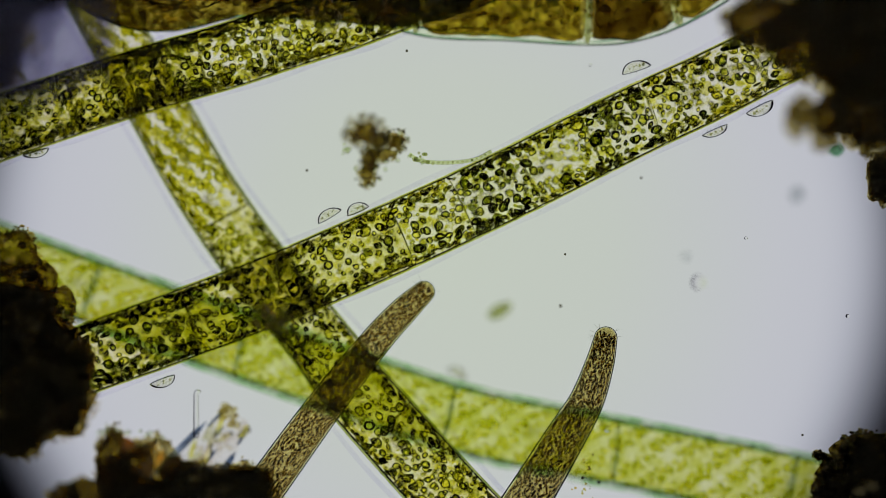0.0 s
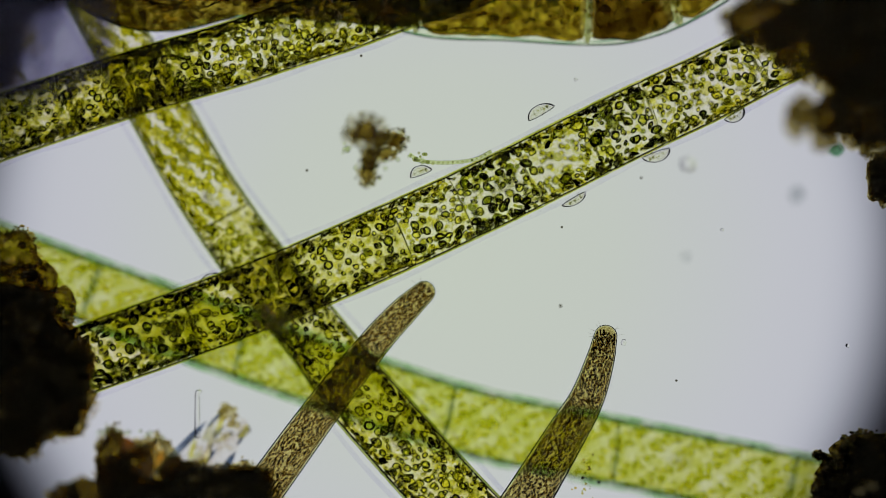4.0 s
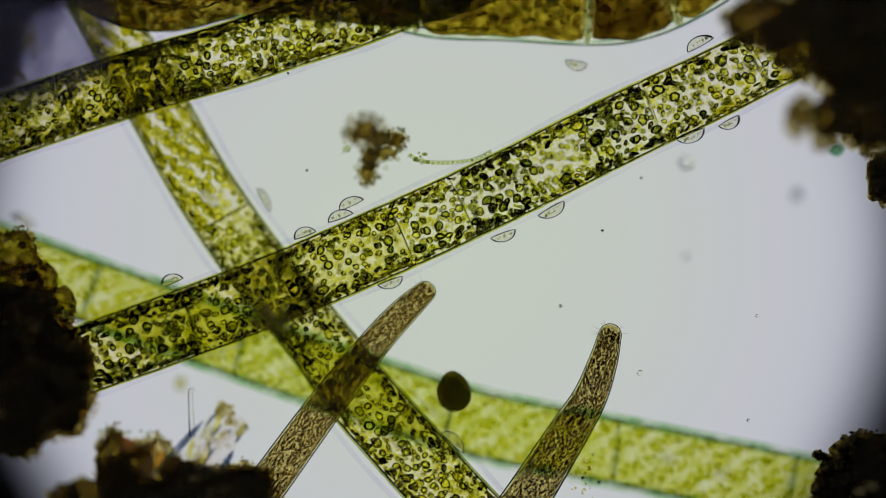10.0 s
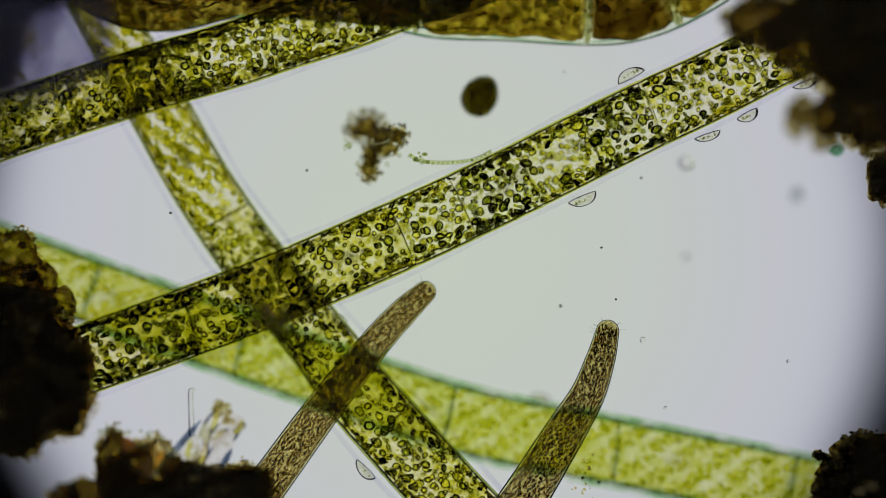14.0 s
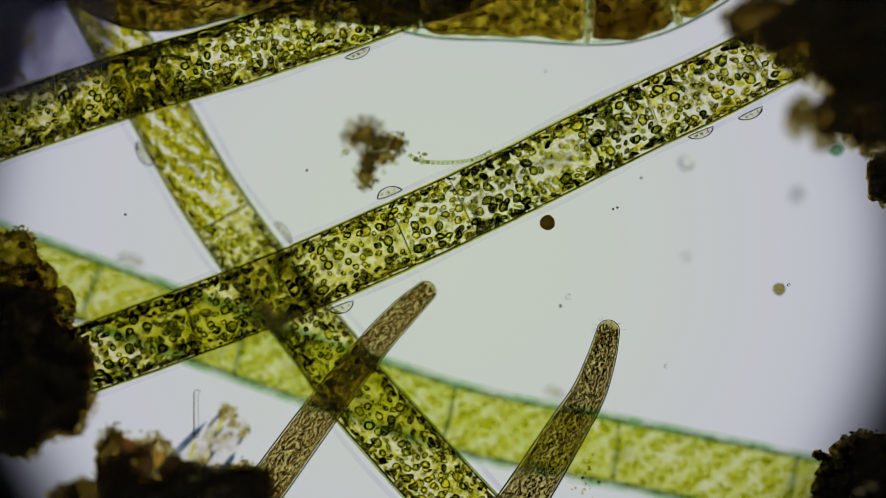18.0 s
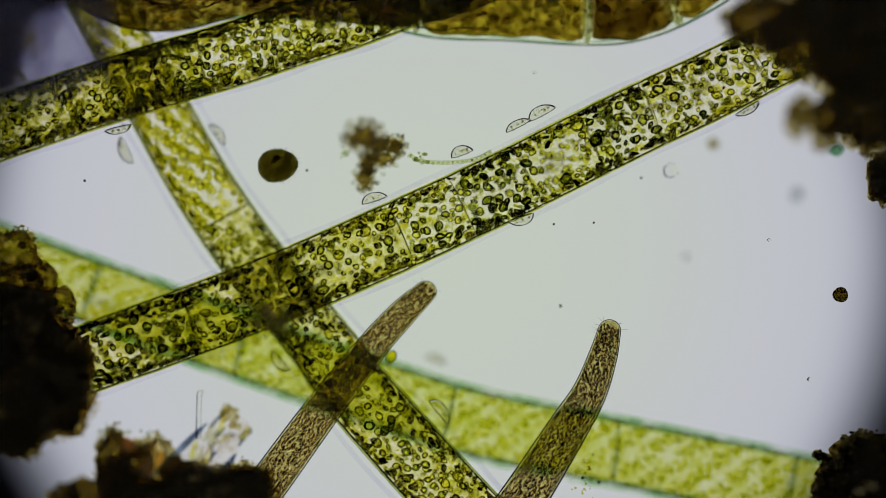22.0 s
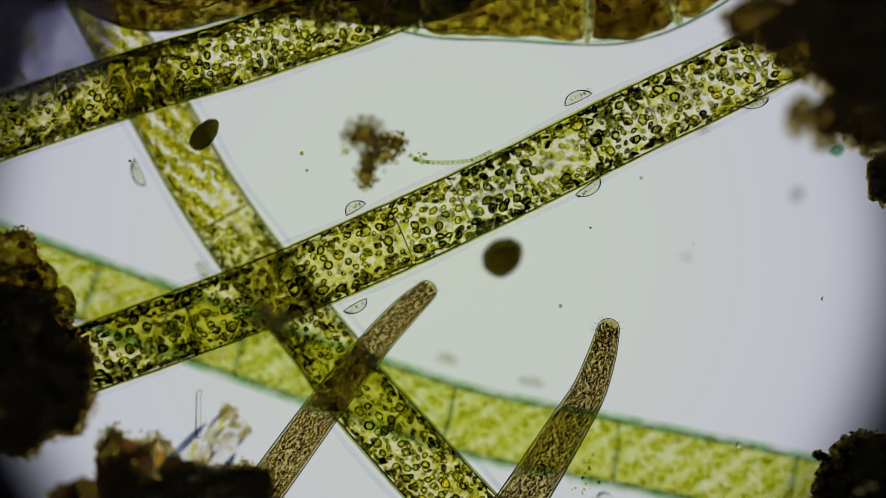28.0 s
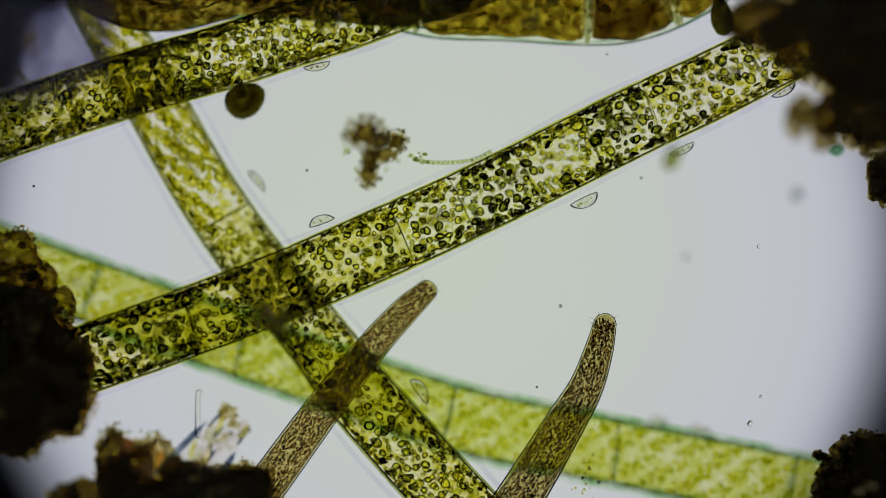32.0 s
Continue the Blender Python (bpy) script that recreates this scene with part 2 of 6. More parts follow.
def chloroplast(seed, rim, core, grain, sides=20):
    """A plump lens of green stroma with a thin darker rim, lying flat, radius 1; some are lobed, some hold a round grain."""
    rng = random.Random(seed)
    rad = outline(rng, 0.16 if seed % 3 == 0 else 0.10)
    bm = bmesh.new()

    def ring_lens(x, y, size, t, h):
        lean, swell = rng.uniform(0, 6.283), rng.uniform(0.04, 0.13)

        def loop(f, z, inner=0.0):
            out = []
            for k in range(sides):
                a = 2 * math.pi * k / sides
                d = size * rad(a) * f * (1 - inner * swell * (1 + math.cos(a * 2 + lean)))
                out.append(bm.verts.new((x + d * math.cos(a), y + d * math.sin(a), z)))
            return out
        ls = [loop(1.0, 0.0), loop((1 + t) / 2, 0.3 * h, 0.5), loop(t, 0.0, 1.0), loop((1 + t) / 2, -0.3 * h, 0.5)]
        for p, q in zip(ls, ls[1:] + ls[:1]):
            for k in range(sides):
                bm.faces.new((p[k], p[(k + 1) % sides], q[(k + 1) % sides], q[k]))
        shift, wide = Vector((rng.uniform(-0.2, 0.2), rng.uniform(-0.2, 0.2), 0)) * size, rng.uniform(0.35, 0.75)
        for z, top in ((0.04 * h, 0.55 * h), (-0.04 * h, -0.55 * h)):
            l, l2 = loop(t - 0.02, z, 1.0), loop(t * wide, top * 0.75, 1.0)
            for v in l2:
                v.co += shift
            tip = bm.verts.new((x + shift.x, y + shift.y, top))
            for k in range(sides):
                j = (k + 1) % sides
                for n, f in enumerate(((l[k], l[j], l2[j], l2[k]), (l2[k], l2[j], tip))):
                    bm.faces.new(f if z > 0 else f[::-1]).material_index = 1 + n
    ring_lens(0, 0, 1.0, rng.uniform(0.60, 0.80), 1.0)
    if seed % 4 == 1:
        a = rng.uniform(0, 6.283)
        ring_lens(0.95 * math.cos(a), 0.95 * math.sin(a), rng.uniform(0.55, 0.75), rng.uniform(0.6, 0.74), 0.7)
    if seed % 4 == 2:
        a = rng.uniform(0, 6.283)
        ring_lens(0.35 * math.cos(a), 0.35 * math.sin(a), rng.uniform(0.34, 0.46), rng.uniform(0.55, 0.7), 0.5)
    return mesh_of("chloroplast", bm, rim, core, grain)


def lens(seed, mat, sides=14, h=0.5):
    """A plain rounded body, lying flat, radius 1."""
    rng = random.Random(seed)
    rad = outline(rng, 0.18)
    bm = bmesh.new()
    rows = []
    for f, z in ((0.55, h * 0.8), (0.95, h * 0.25), (0.95, -h * 0.25), (0.55, -h * 0.8)):
        rows.append([bm.verts.new((rad(2 * math.pi * k / sides) * f * math.cos(2 * math.pi * k / sides), rad(2 * math.pi * k / sides) * f * math.sin(2 * math.pi * k / sides), z)) for k in range(sides)])
    for p, q in zip(rows, rows[1:]):
        for k in range(sides):
            bm.faces.new((q[k], q[(k + 1) % sides], p[(k + 1) % sides], p[k]))
    bm.faces.new(rows[0])
    bm.faces.new(rows[-1][::-1])
    return mesh_of("lens", bm, mat)


PLASTIDS = [chloroplast(s, M_RIM_ONE, M_CORE_ONE, M_NUB_ONE) for s in range(24)]
RINGED = [(c, f, [8 if k == 2 else k for k in m]) for c, f, m in map(arrays, PLASTIDS)]
PALE_RINGED = [(c, f, [8 if k == 8 else k + 5 for k in m]) for c, f, m in RINGED]
BODIES = [arrays(lens(s + 40, M_BED, 8)) for s in range(6)]
HAZE = [arrays(lens(s + 60, M_BED)) for s in range(6)]
GRITS = [arrays(lens(s + 80, M_BED, 6, 0.6)) for s in range(6)]


def filament(name, knots, cells, counts, label, seed=1, wall=0.045, edge_mat=None, edge=0.007, size=(0.024, 0.046), look_mats=None, wall_mat=None, singles=300, sides=32, ring_r=1.0, uneven=1.0, halo=0.036, twist=None, grit=0, pale_to=0.0, fill=None, septum=(0.004, None)):
    """A thread of cells: knots are plan u, v, height and radius in plan divisions; cells are the shares of the length at which cross walls stand;
    counts are the ringed, the pale and the dense chloroplasts in all; twist is the pitch and the number of helical rows they lie in;
    grit counts the small grains along both margins; up to the share pale_to the rims are pale."""
    rng = random.Random(seed)
    mats = look_mats or (M_RIM, M_CORE, M_BED, M_DEEP, M_GRIT, M_RIM_PALE, M_BED, M_FLECK, M_NUB)
    pts, run = spline([(*spot(u, v, z), r * 0.005) for u, v, z, r in knots], 160)
    ax = axes(pts)
    thing = empty(name, label=label, category="alga", group="algal filaments")
    cuts = [0.0, *cells, 1.0]
    for c0, c1 in zip(cuts, cuts[1:]):
        i0, i1 = round(c0 * 160), round(c1 * 160)
        bm = bmesh.new()
        rows_out, rows_in = [], []
        for i in range(i0, i1 + 1):
            c, (w, a, b), r = Vector(pts[i][:3]), ax[i], pts[i][3]
            e = min(i - i0, i1 - i)
            r *= 1 - 0.012 * max(0, 1 - e / 2)
            q = r - wall * 0.3
            rows_out.append((c, a, b, r, r))
            rows_in.append((c, a, b, q, q))
        tube(bm, rows_out, sides, True)
        tube(bm, rows_in, sides, False)
        cell = part("cell", bm, wall_mat or M_WALL, thing)
        sap = fill[c0 >= fill[2]] if isinstance(fill, tuple) else fill
        if sap:
            bm = bmesh.new()
            tube(bm, [(Vector(pts[i][:3]), ax[i][1], ax[i][2], pts[i][3] * q, pts[i][3] * q * 0.8) for i in range(i0, i1 + 1) for q in [0.93 - 0.06 * max(0, 1 - min(i - i0, i1 - i) / 2)]], sides, True)
            part("cell_sap", bm, sap, cell)
        for sgn in (1, -1):
            bm = bmesh.new()
            n = edge if edge > 0.01 else edge * rng.uniform(0.8, 1.3)
            tube(bm, [(Vector(pts[i][:3]) + ax[i][1] * (sgn * (pts[i][3] + (n * 0.7 if n < 0.02 else 0))), ax[i][1], ax[i][2], n, 0.05) for i in range(i0, i1 + 1)], 6)
            part("side_wall", bm, edge_mat or M_EDGE, cell)
            if halo:
                bm = bmesh.new()
                tube(bm, [(Vector(pts[i][:3]) + ax[i][1] * (sgn * (pts[i][3] + halo + 0.01 * math.sin(i * 0.2 + sgn))), ax[i][1], ax[i][2], 0.024, 0.02) for i in range(i0, i1 + 1)], 8)
                part("mucus_edge", bm, M_MUCUS, cell)
        if c1 < 1.0:
            c, (w, a, b), r = Vector(pts[i1][:3]), ax[i1], pts[i1][3] * 0.955
            bm = bmesh.new()
            lean = w + b * rng.uniform(-0.04, 0.04) + a * rng.uniform(-0.12, 0.12)
            a2 = lean.cross(b).normalized()
            b2 = a2.cross(lean).normalized()
            lean.normalize()
            g = septum[0]
            rings(bm, [(c + lean * (0.012 * math.sin(k) + h), a2, b2, r * q, r * q * 0.45) for k, (h, q) in enumerate(((-g, 1), (-g * 1.2, 0.75), (-g, 0.4), (g, 0.4), (g * 1.2, 0.75), (g, 1), (-g, 1)))], 20)
            part("cross_wall", bm, septum[1] or M_SEPTUM, cell)
        s0, s1 = run[i0] + 0.005, run[i1] - 0.005
        heap = Heap()
        thin = rng.uniform(-0.12, 0.1)
        coil = twist and not 0 < pale_to <= c0 + 0.16
        for kind in (0, 1, 2):
            placed = []
            want = int(counts[kind] * (s1 - s0) / run[-1] * (1.0 if 0 < pale_to <= c0 + 0.16 and kind else 0.7 if 0 < pale_to <= c0 + 0.16 else 1))
            tries = 0
            while len(placed) < want and tries < want * 30:
                tries += 1
                s, th = rng.uniform(s0, s1), rng.uniform(0, 2 * math.pi)
                f = s / run[-1]
                n = noise.noise(Vector((s * 1.7, math.cos(th) * 0.9 + seed * 5 + kind, math.sin(th) * 0.9)))
                if kind != 1 and math.sin(th) < -0.25 and rng.random() < (0.95 if coil else 0.85 if twist else 0.6):
                    continue
                if kind == 1 and (coil and not look_mats and math.sin(th) < 0.1 or math.sin(th) > -0.1 and not coil):
                    continue
                if kind == 2 and math.sin(th) > 0.3 and rng.random() < 0.6:
                    continue
                if kind == 0 and not look_mats and abs(math.cos(th)) > 0.8 and rng.random() < 0.6:
                    continue
                if coil and math.cos(2 * math.pi * s / twist[0] - twist[1] * th) < (rng.uniform(-0.55, 0.15) if look_mats else rng.uniform(0.1, 0.55)):
                    continue
                if n * uneven < -0.3 + (thin + 0.35 * rng.random() * (kind != 1)) * uneven:
                    continue
                r0 = rng.uniform(*size) * (ring_r, (1.0 if twist else 1.2), 1.15)[kind] * rng.choice((0.55, 0.75, 0.95, 1.0, 1.2)) * (1.12 if math.sin(th) > 0.35 else 0.8)
                i = min(159, int(f * 160))
                R = pts[i][3] - wall * 0.3 - r0 * 0.22
                q = (s, th * R)
                gap = 0.5 if coil else ((0.92 if math.sin(th) > 0.35 else 0.72), 0.75, 0.8)[kind]
                if any(abs(q[0] - p[0]) < 0.2 and math.hypot(q[0] - p[0], min(abs(q[1] - p[1]), 2 * math.pi * R - abs(q[1] - p[1]))) < gap * (r0 + p[2]) for p in placed):
                    continue
                placed.append((*q, r0))
                w, a, b = ax[i]
                up = a * math.cos(th) + b * math.sin(th)
                depth = R - 0.004 - abs(rng.gauss(0, 0.012)) * (1 if rng.random() < 0.8 else 4) - (0, 0.03, 0.04)[kind]
                c = Vector(pts[i][:3]).lerp(Vector(pts[i + 1][:3]), f * 160 - i) + up * depth
                turn = up.to_track_quat("Z", "X").to_matrix().to_4x4() @ pose(0, 0, 0, rng.gauss(0, 18), rng.gauss(0, 18), rng.uniform(0, 360))
                m = Matrix.Translation(c) @ turn @ Matrix.Diagonal((r0, r0 * rng.uniform(0.8, 1.1), r0, 1))
                for _ in range(rng.choice((0, 1, 1, 2)) if kind == 0 and f >= pale_to and math.sin(th) > 0 and not look_mats else 0):
                    q, d, e = rng.uniform(0, 6.283), rng.uniform(0.55, 1.05), rng.uniform(0.28, 0.5)
                    heap.add(rng.choice(GRITS), m @ pose(d * math.cos(q), d * math.sin(q), rng.uniform(-0.1, 0.35), 0, 0, rng.uniform(0, 360)) @ Matrix.Diagonal((e, e * rng.uniform(0.4, 1), e, 1)), 7)
                if kind == 0 and singles and f >= pale_to and up.z > -0.1 and rng.random() < 0.5:
                    g = part("chloroplast", rng.choice(PLASTIDS), None, cell)
                    g.matrix_basis = m
                    singles -= 1
                elif kind == 0:
                    heap.add(rng.choice(PALE_RINGED if f < pale_to else RINGED), m)
                else:
                    heap.add(rng.choice(HAZE if kind == 1 else BODIES), m, kind + 1)
        for _ in range(int(grit * (s1 - s0) / run[-1])):
            s, th = rng.uniform(s0, s1), rng.choice((0, math.pi)) + rng.gauss(0.06, 0.34)
            i = min(159, int(s / run[-1] * 160))
            w, a, b = ax[i]
            if math.sin(th) < 0 and rng.random() < 0.3 or noise.noise(Vector((s * 3.1, th, seed))) < -0.25:
                continue
            up = a * math.cos(th) + b * math.sin(th)
            r0 = rng.uniform(0.010, 0.024)
            c = Vector(pts[i][:3]).lerp(Vector(pts[i + 1][:3]), s / run[-1] * 160 - i) + up * (pts[i][3] - wall * 0.3 - r0 * 0.5 - abs(rng.gauss(0, 0.018)))
            ringed = rng.random() < 0.25
            r0 *= 1.25 if ringed else 1
            heap.add(rng.choice((PALE_RINGED if s / run[-1] < pale_to else RINGED) if ringed else GRITS), Matrix.Translation(c) @ pose(0, 0, 0, rng.gauss(0, 25), rng.gauss(0, 25), rng.uniform(0, 360)) @ Matrix.Diagonal((r0, r0 * rng.uniform(0.6, 1), r0, 1)), None if ringed else rng.choice((2, 4, 4)))
        bed = part("chloroplast_bed", heap.mesh("chloroplast_bed", *mats), None, cell)
        tagged(bed, kind="stuff")
    return thing


PALE_MATS = (M_FAR, M_FAR, M_FAR, M_DEEP, M_GRIT, M_FAR, M_FAR, M_FAR, M_FAR)
filament("algal_filament", [(90, 660, -0.2, 60), (180, 626, -0.2, 61), (300, 583, -0.2, 62), (500, 507, -0.2, 62), (700, 420, -0.2, 62), (900, 327, -0.19, 61), (1130, 212, -0.18, 61), (1260, 151, -0.18, 60), (1400, 80, -0.2, 58), (1520, 15, -0.25, 57)],
         [0.17, 0.3, 0.425, 0.5, 0.58, 0.665, 0.735, 0.87], (1350, 480, 240), "bright green algal filament with round chloroplasts in clear cells", seed=3, edge=0.0075, grit=4200, size=(0.027, 0.047), uneven=0.55, fill=(M_FILL_RICH, M_FILL_PALE, 0.4))
filament("algal_filament", [(-60, 250, -0.25, 57), (0, 226, -0.25, 57), (150, 175, -0.23, 57), (270, 137, -0.2, 57), (400, 100, -0.2, 57), (500, 67, -0.2, 57), (610, 33, -0.2, 56), (700, 2, -0.25, 54), (820, -40, -0.25, 54)],
         [0.22, 0.34, 0.475, 0.62, 0.8], (1200, 520, 220), "dense olive-green algal filament lying beside brown decay", seed=5, edge=0.0075, grit=3600, size=(0.026, 0.046), uneven=0.6, fill=(M_FILL_RICH, M_FILL_PALE, 0.47))
filament("algal_filament", [(150, -40, -0.85, 52), (210, 70, -0.8, 53), (284, 200, -0.75, 54), (358, 330, -0.72, 55), (455, 470, -0.66, 56), (561, 600, -0.5, 57), (629, 690, -0.3, 60), (690, 760, -0.2, 61), (800, 882, -0.16, 61), (880, 965, -0.16, 61)],
         [0.2, 0.4, 0.62, 0.78], (1950, 500, 50), "green algal filament crossing under another, partly blurred", seed=8, edge_mat=M_EDGE_MID, edge=0.012, twist=(0.37, 8), grit=1900, pale_to=0.55, size=(0.024, 0.043), uneven=0.6, halo=0.08, fill=(M_FILL_PALE, M_FILL_RICH, 0.38))
filament("algal_filament", [(-60, 430, -1.0, 58), (0, 455, -1.0, 58), (200, 530, -1.0, 60), (450, 620, -1.0, 61), (800, 738, -1.0, 62), (1050, 792, -1.0, 62), (1430, 868, -1.0, 62), (1600, 905, -1.0, 62)],
         [0.14, 0.3, 0.523, 0.698, 0.884], (3600, 200, 0), "pale yellow-green algal filament deep below, out of focus", seed=11, look_mats=PALE_MATS, wall_mat=M_WALL_FAR, wall=0.05, edge_mat=M_EDGE_DEEP, edge=0.05, fill=M_FILL, size=(0.016, 0.030), singles=0, uneven=0.2, halo=0, twist=(0.30, 5), septum=(0.02, M_SEPTUM_DEEP))


# ---- brown decaying threads along the upper edge ----
def decayed(knots, mat, label, seed, n, septa=(), dark_mat=None, full=0.9, fibres=12, grains=None):
    rng = random.Random(seed)
    pts, run = spline([(*spot(u, v, z), r * 0.005) for u, v, z, r in knots], 90)
    ax = axes(pts)
    thing = empty("decayed_filament", label=label, category="alga", group="decayed filaments")
    bm = bmesh.new()
    shell = [(pts[i][:3], ax[i][1], ax[i][2], pts[i][3], pts[i][3]) for i in range(91)]
    tube(bm, shell, 30, True)
    tube(bm, [(c, a, b, r - 0.012, s - 0.012) for c, a, b, r, s in shell], 30, False)
    part("sheath", bm, M_WALL_FAR, thing, "clear wrinkled sheath")
    for sgn in (1, -1):
        for inset, thick in ((0.012, 0.006), (0.05, 0.004)):
            bm = bmesh.new()
            tube(bm, [(Vector(p[:3]) + x[1] * (sgn * (p[3] - inset * (1 + 0.6 * math.sin(k * 0.11)))), x[1], x[2], thick, 0.05) for k, (p, x) in enumerate(zip(pts, ax))], 6)
            part("wrinkle", bm, M_EDGE_FAR, thing)
    cuts = [0.0, *septa, 1.0]
    for k, (c0, c1) in enumerate(zip(cuts, cuts[1:])):
        i0, i1 = round(c0 * 90) + (k > 0), round(c1 * 90) - (c1 < 1)
        bm = bmesh.new()
        rows = []
        for i in range(i0, i1 + 1):
            e = min(i - i0, i1 - i) if septa else 9
            q = pts[i][3] * (full + 0.06 * noise.noise(Vector((i * 0.16, seed, 3)))) * (1 - 0.1 * max(0, 1 - e / 2))
            rows.append((pts[i][:3], ax[i][1], ax[i][2], q, q * 0.8))
        tube(bm, rows, 30, True)
        for v in bm.verts:
            v.co += Vector((0, noise.noise(v.co * 5.0), noise.noise(v.co * 5.0 + Vector((9, 0, 0))))) * 0.03
        part("contents", bm, dark_mat if dark_mat and k == len(cuts) - 3 else mat, thing)
    for f in septa:
        i = round(f * 90)
        c, (w, a, b), r = Vector(pts[i][:3]), ax[i], pts[i][3] * 0.95
        bm = bmesh.new()
        rings(bm, [(c - w * 0.012, a, b, r, r), (c - w * 0.012, a, b, r * 0.2, r * 0.2), (c + w * 0.012, a, b, r * 0.2, r * 0.2), (c + w * 0.012, a, b, r, r), (c - w * 0.012, a, b, r, r)], 20)
        part("cross_wall", bm, M_SEPTUM, thing)
    for _ in range(fibres):
        i0 = rng.randrange(0, 74)
        th, drift, wave, r0 = rng.uniform(0.1, 3.04), rng.gauss(0, 0.012), rng.uniform(0, 6), rng.uniform(0.002, 0.0055)
        line = []
        for k in range(rng.randint(8, 16)):
            t, p, (w, a, b) = th + drift * k + 0.05 * math.sin(k * 0.9 + wave), pts[i0 + k], ax[i0 + k]
            line.append((Vector(p[:3]) + (a * math.cos(t) + b * math.sin(t)) * (p[3] * full), a, b, r0, r0))
        bm = bmesh.new()
        tube(bm, line, 6)
        part("fibre", bm, rng.choice((M_FIBRE_DARK, M_BROWN_GRAIN, M_EDGE)), thing)
    heap = Heap()
    for _ in range(n):
        i = rng.randrange(90)
        w, a, b = ax[i]
        th = rng.uniform(0, 6.283)
        up = a * math.cos(th) + b * math.sin(th)
        r0 = rng.uniform(0.01, 0.032) if rng.random() < 0.9 else rng.uniform(0.03, 0.07)
        c = Vector(pts[i][:3]) + w * rng.uniform(-0.03, 0.03) + up * (pts[i][3] * 0.85 * rng.random() ** 0.4)
        heap.add(rng.choice(BODIES), Matrix.Translation(c) @ pose(0, 0, 0, rng.uniform(0, 360), rng.uniform(0, 360), 0) @ Matrix.Diagonal((r0, r0 * 0.7, r0, 1)), 0 if rng.random() < 0.6 else 1)
    tagged(part("granule_mass", heap.mesh("granule_mass", *(grains or (M_GRIT, M_BROWN_GRAIN))), None, thing), kind="stuff")
    return thing


decayed([(640, -60, -0.55, 88), (760, -17, -0.5, 86), (900, -9, -0.5, 85), (1050, 1, -0.5, 83), (1130, -6, -0.5, 80), (1210, -38, -0.5, 78), (1330, -110, -0.5, 76)], M_OLD, "brown decaying algal thread with patchy yellow contents", 3, 1300, (0.17, 0.57, 0.76), M_OLD_DARK)
FIBROUS = decayed([(60, -125, -0.5, 82), (165, -66, -0.5, 84), (235, -30, -0.45, 84), (310, -27, -0.45, 84), (420, -50, -0.4, 84), (600, -42, -0.4, 84), (710, -36, -0.4, 84), (820, -62, -0.4, 84), (920, -120, -0.4, 84)], M_FIBRE, "dark brown fibrous decaying thread matted with grains", 4, 3000, full=0.98, fibres=130, grains=(M_OLIVE, M_LOAM))


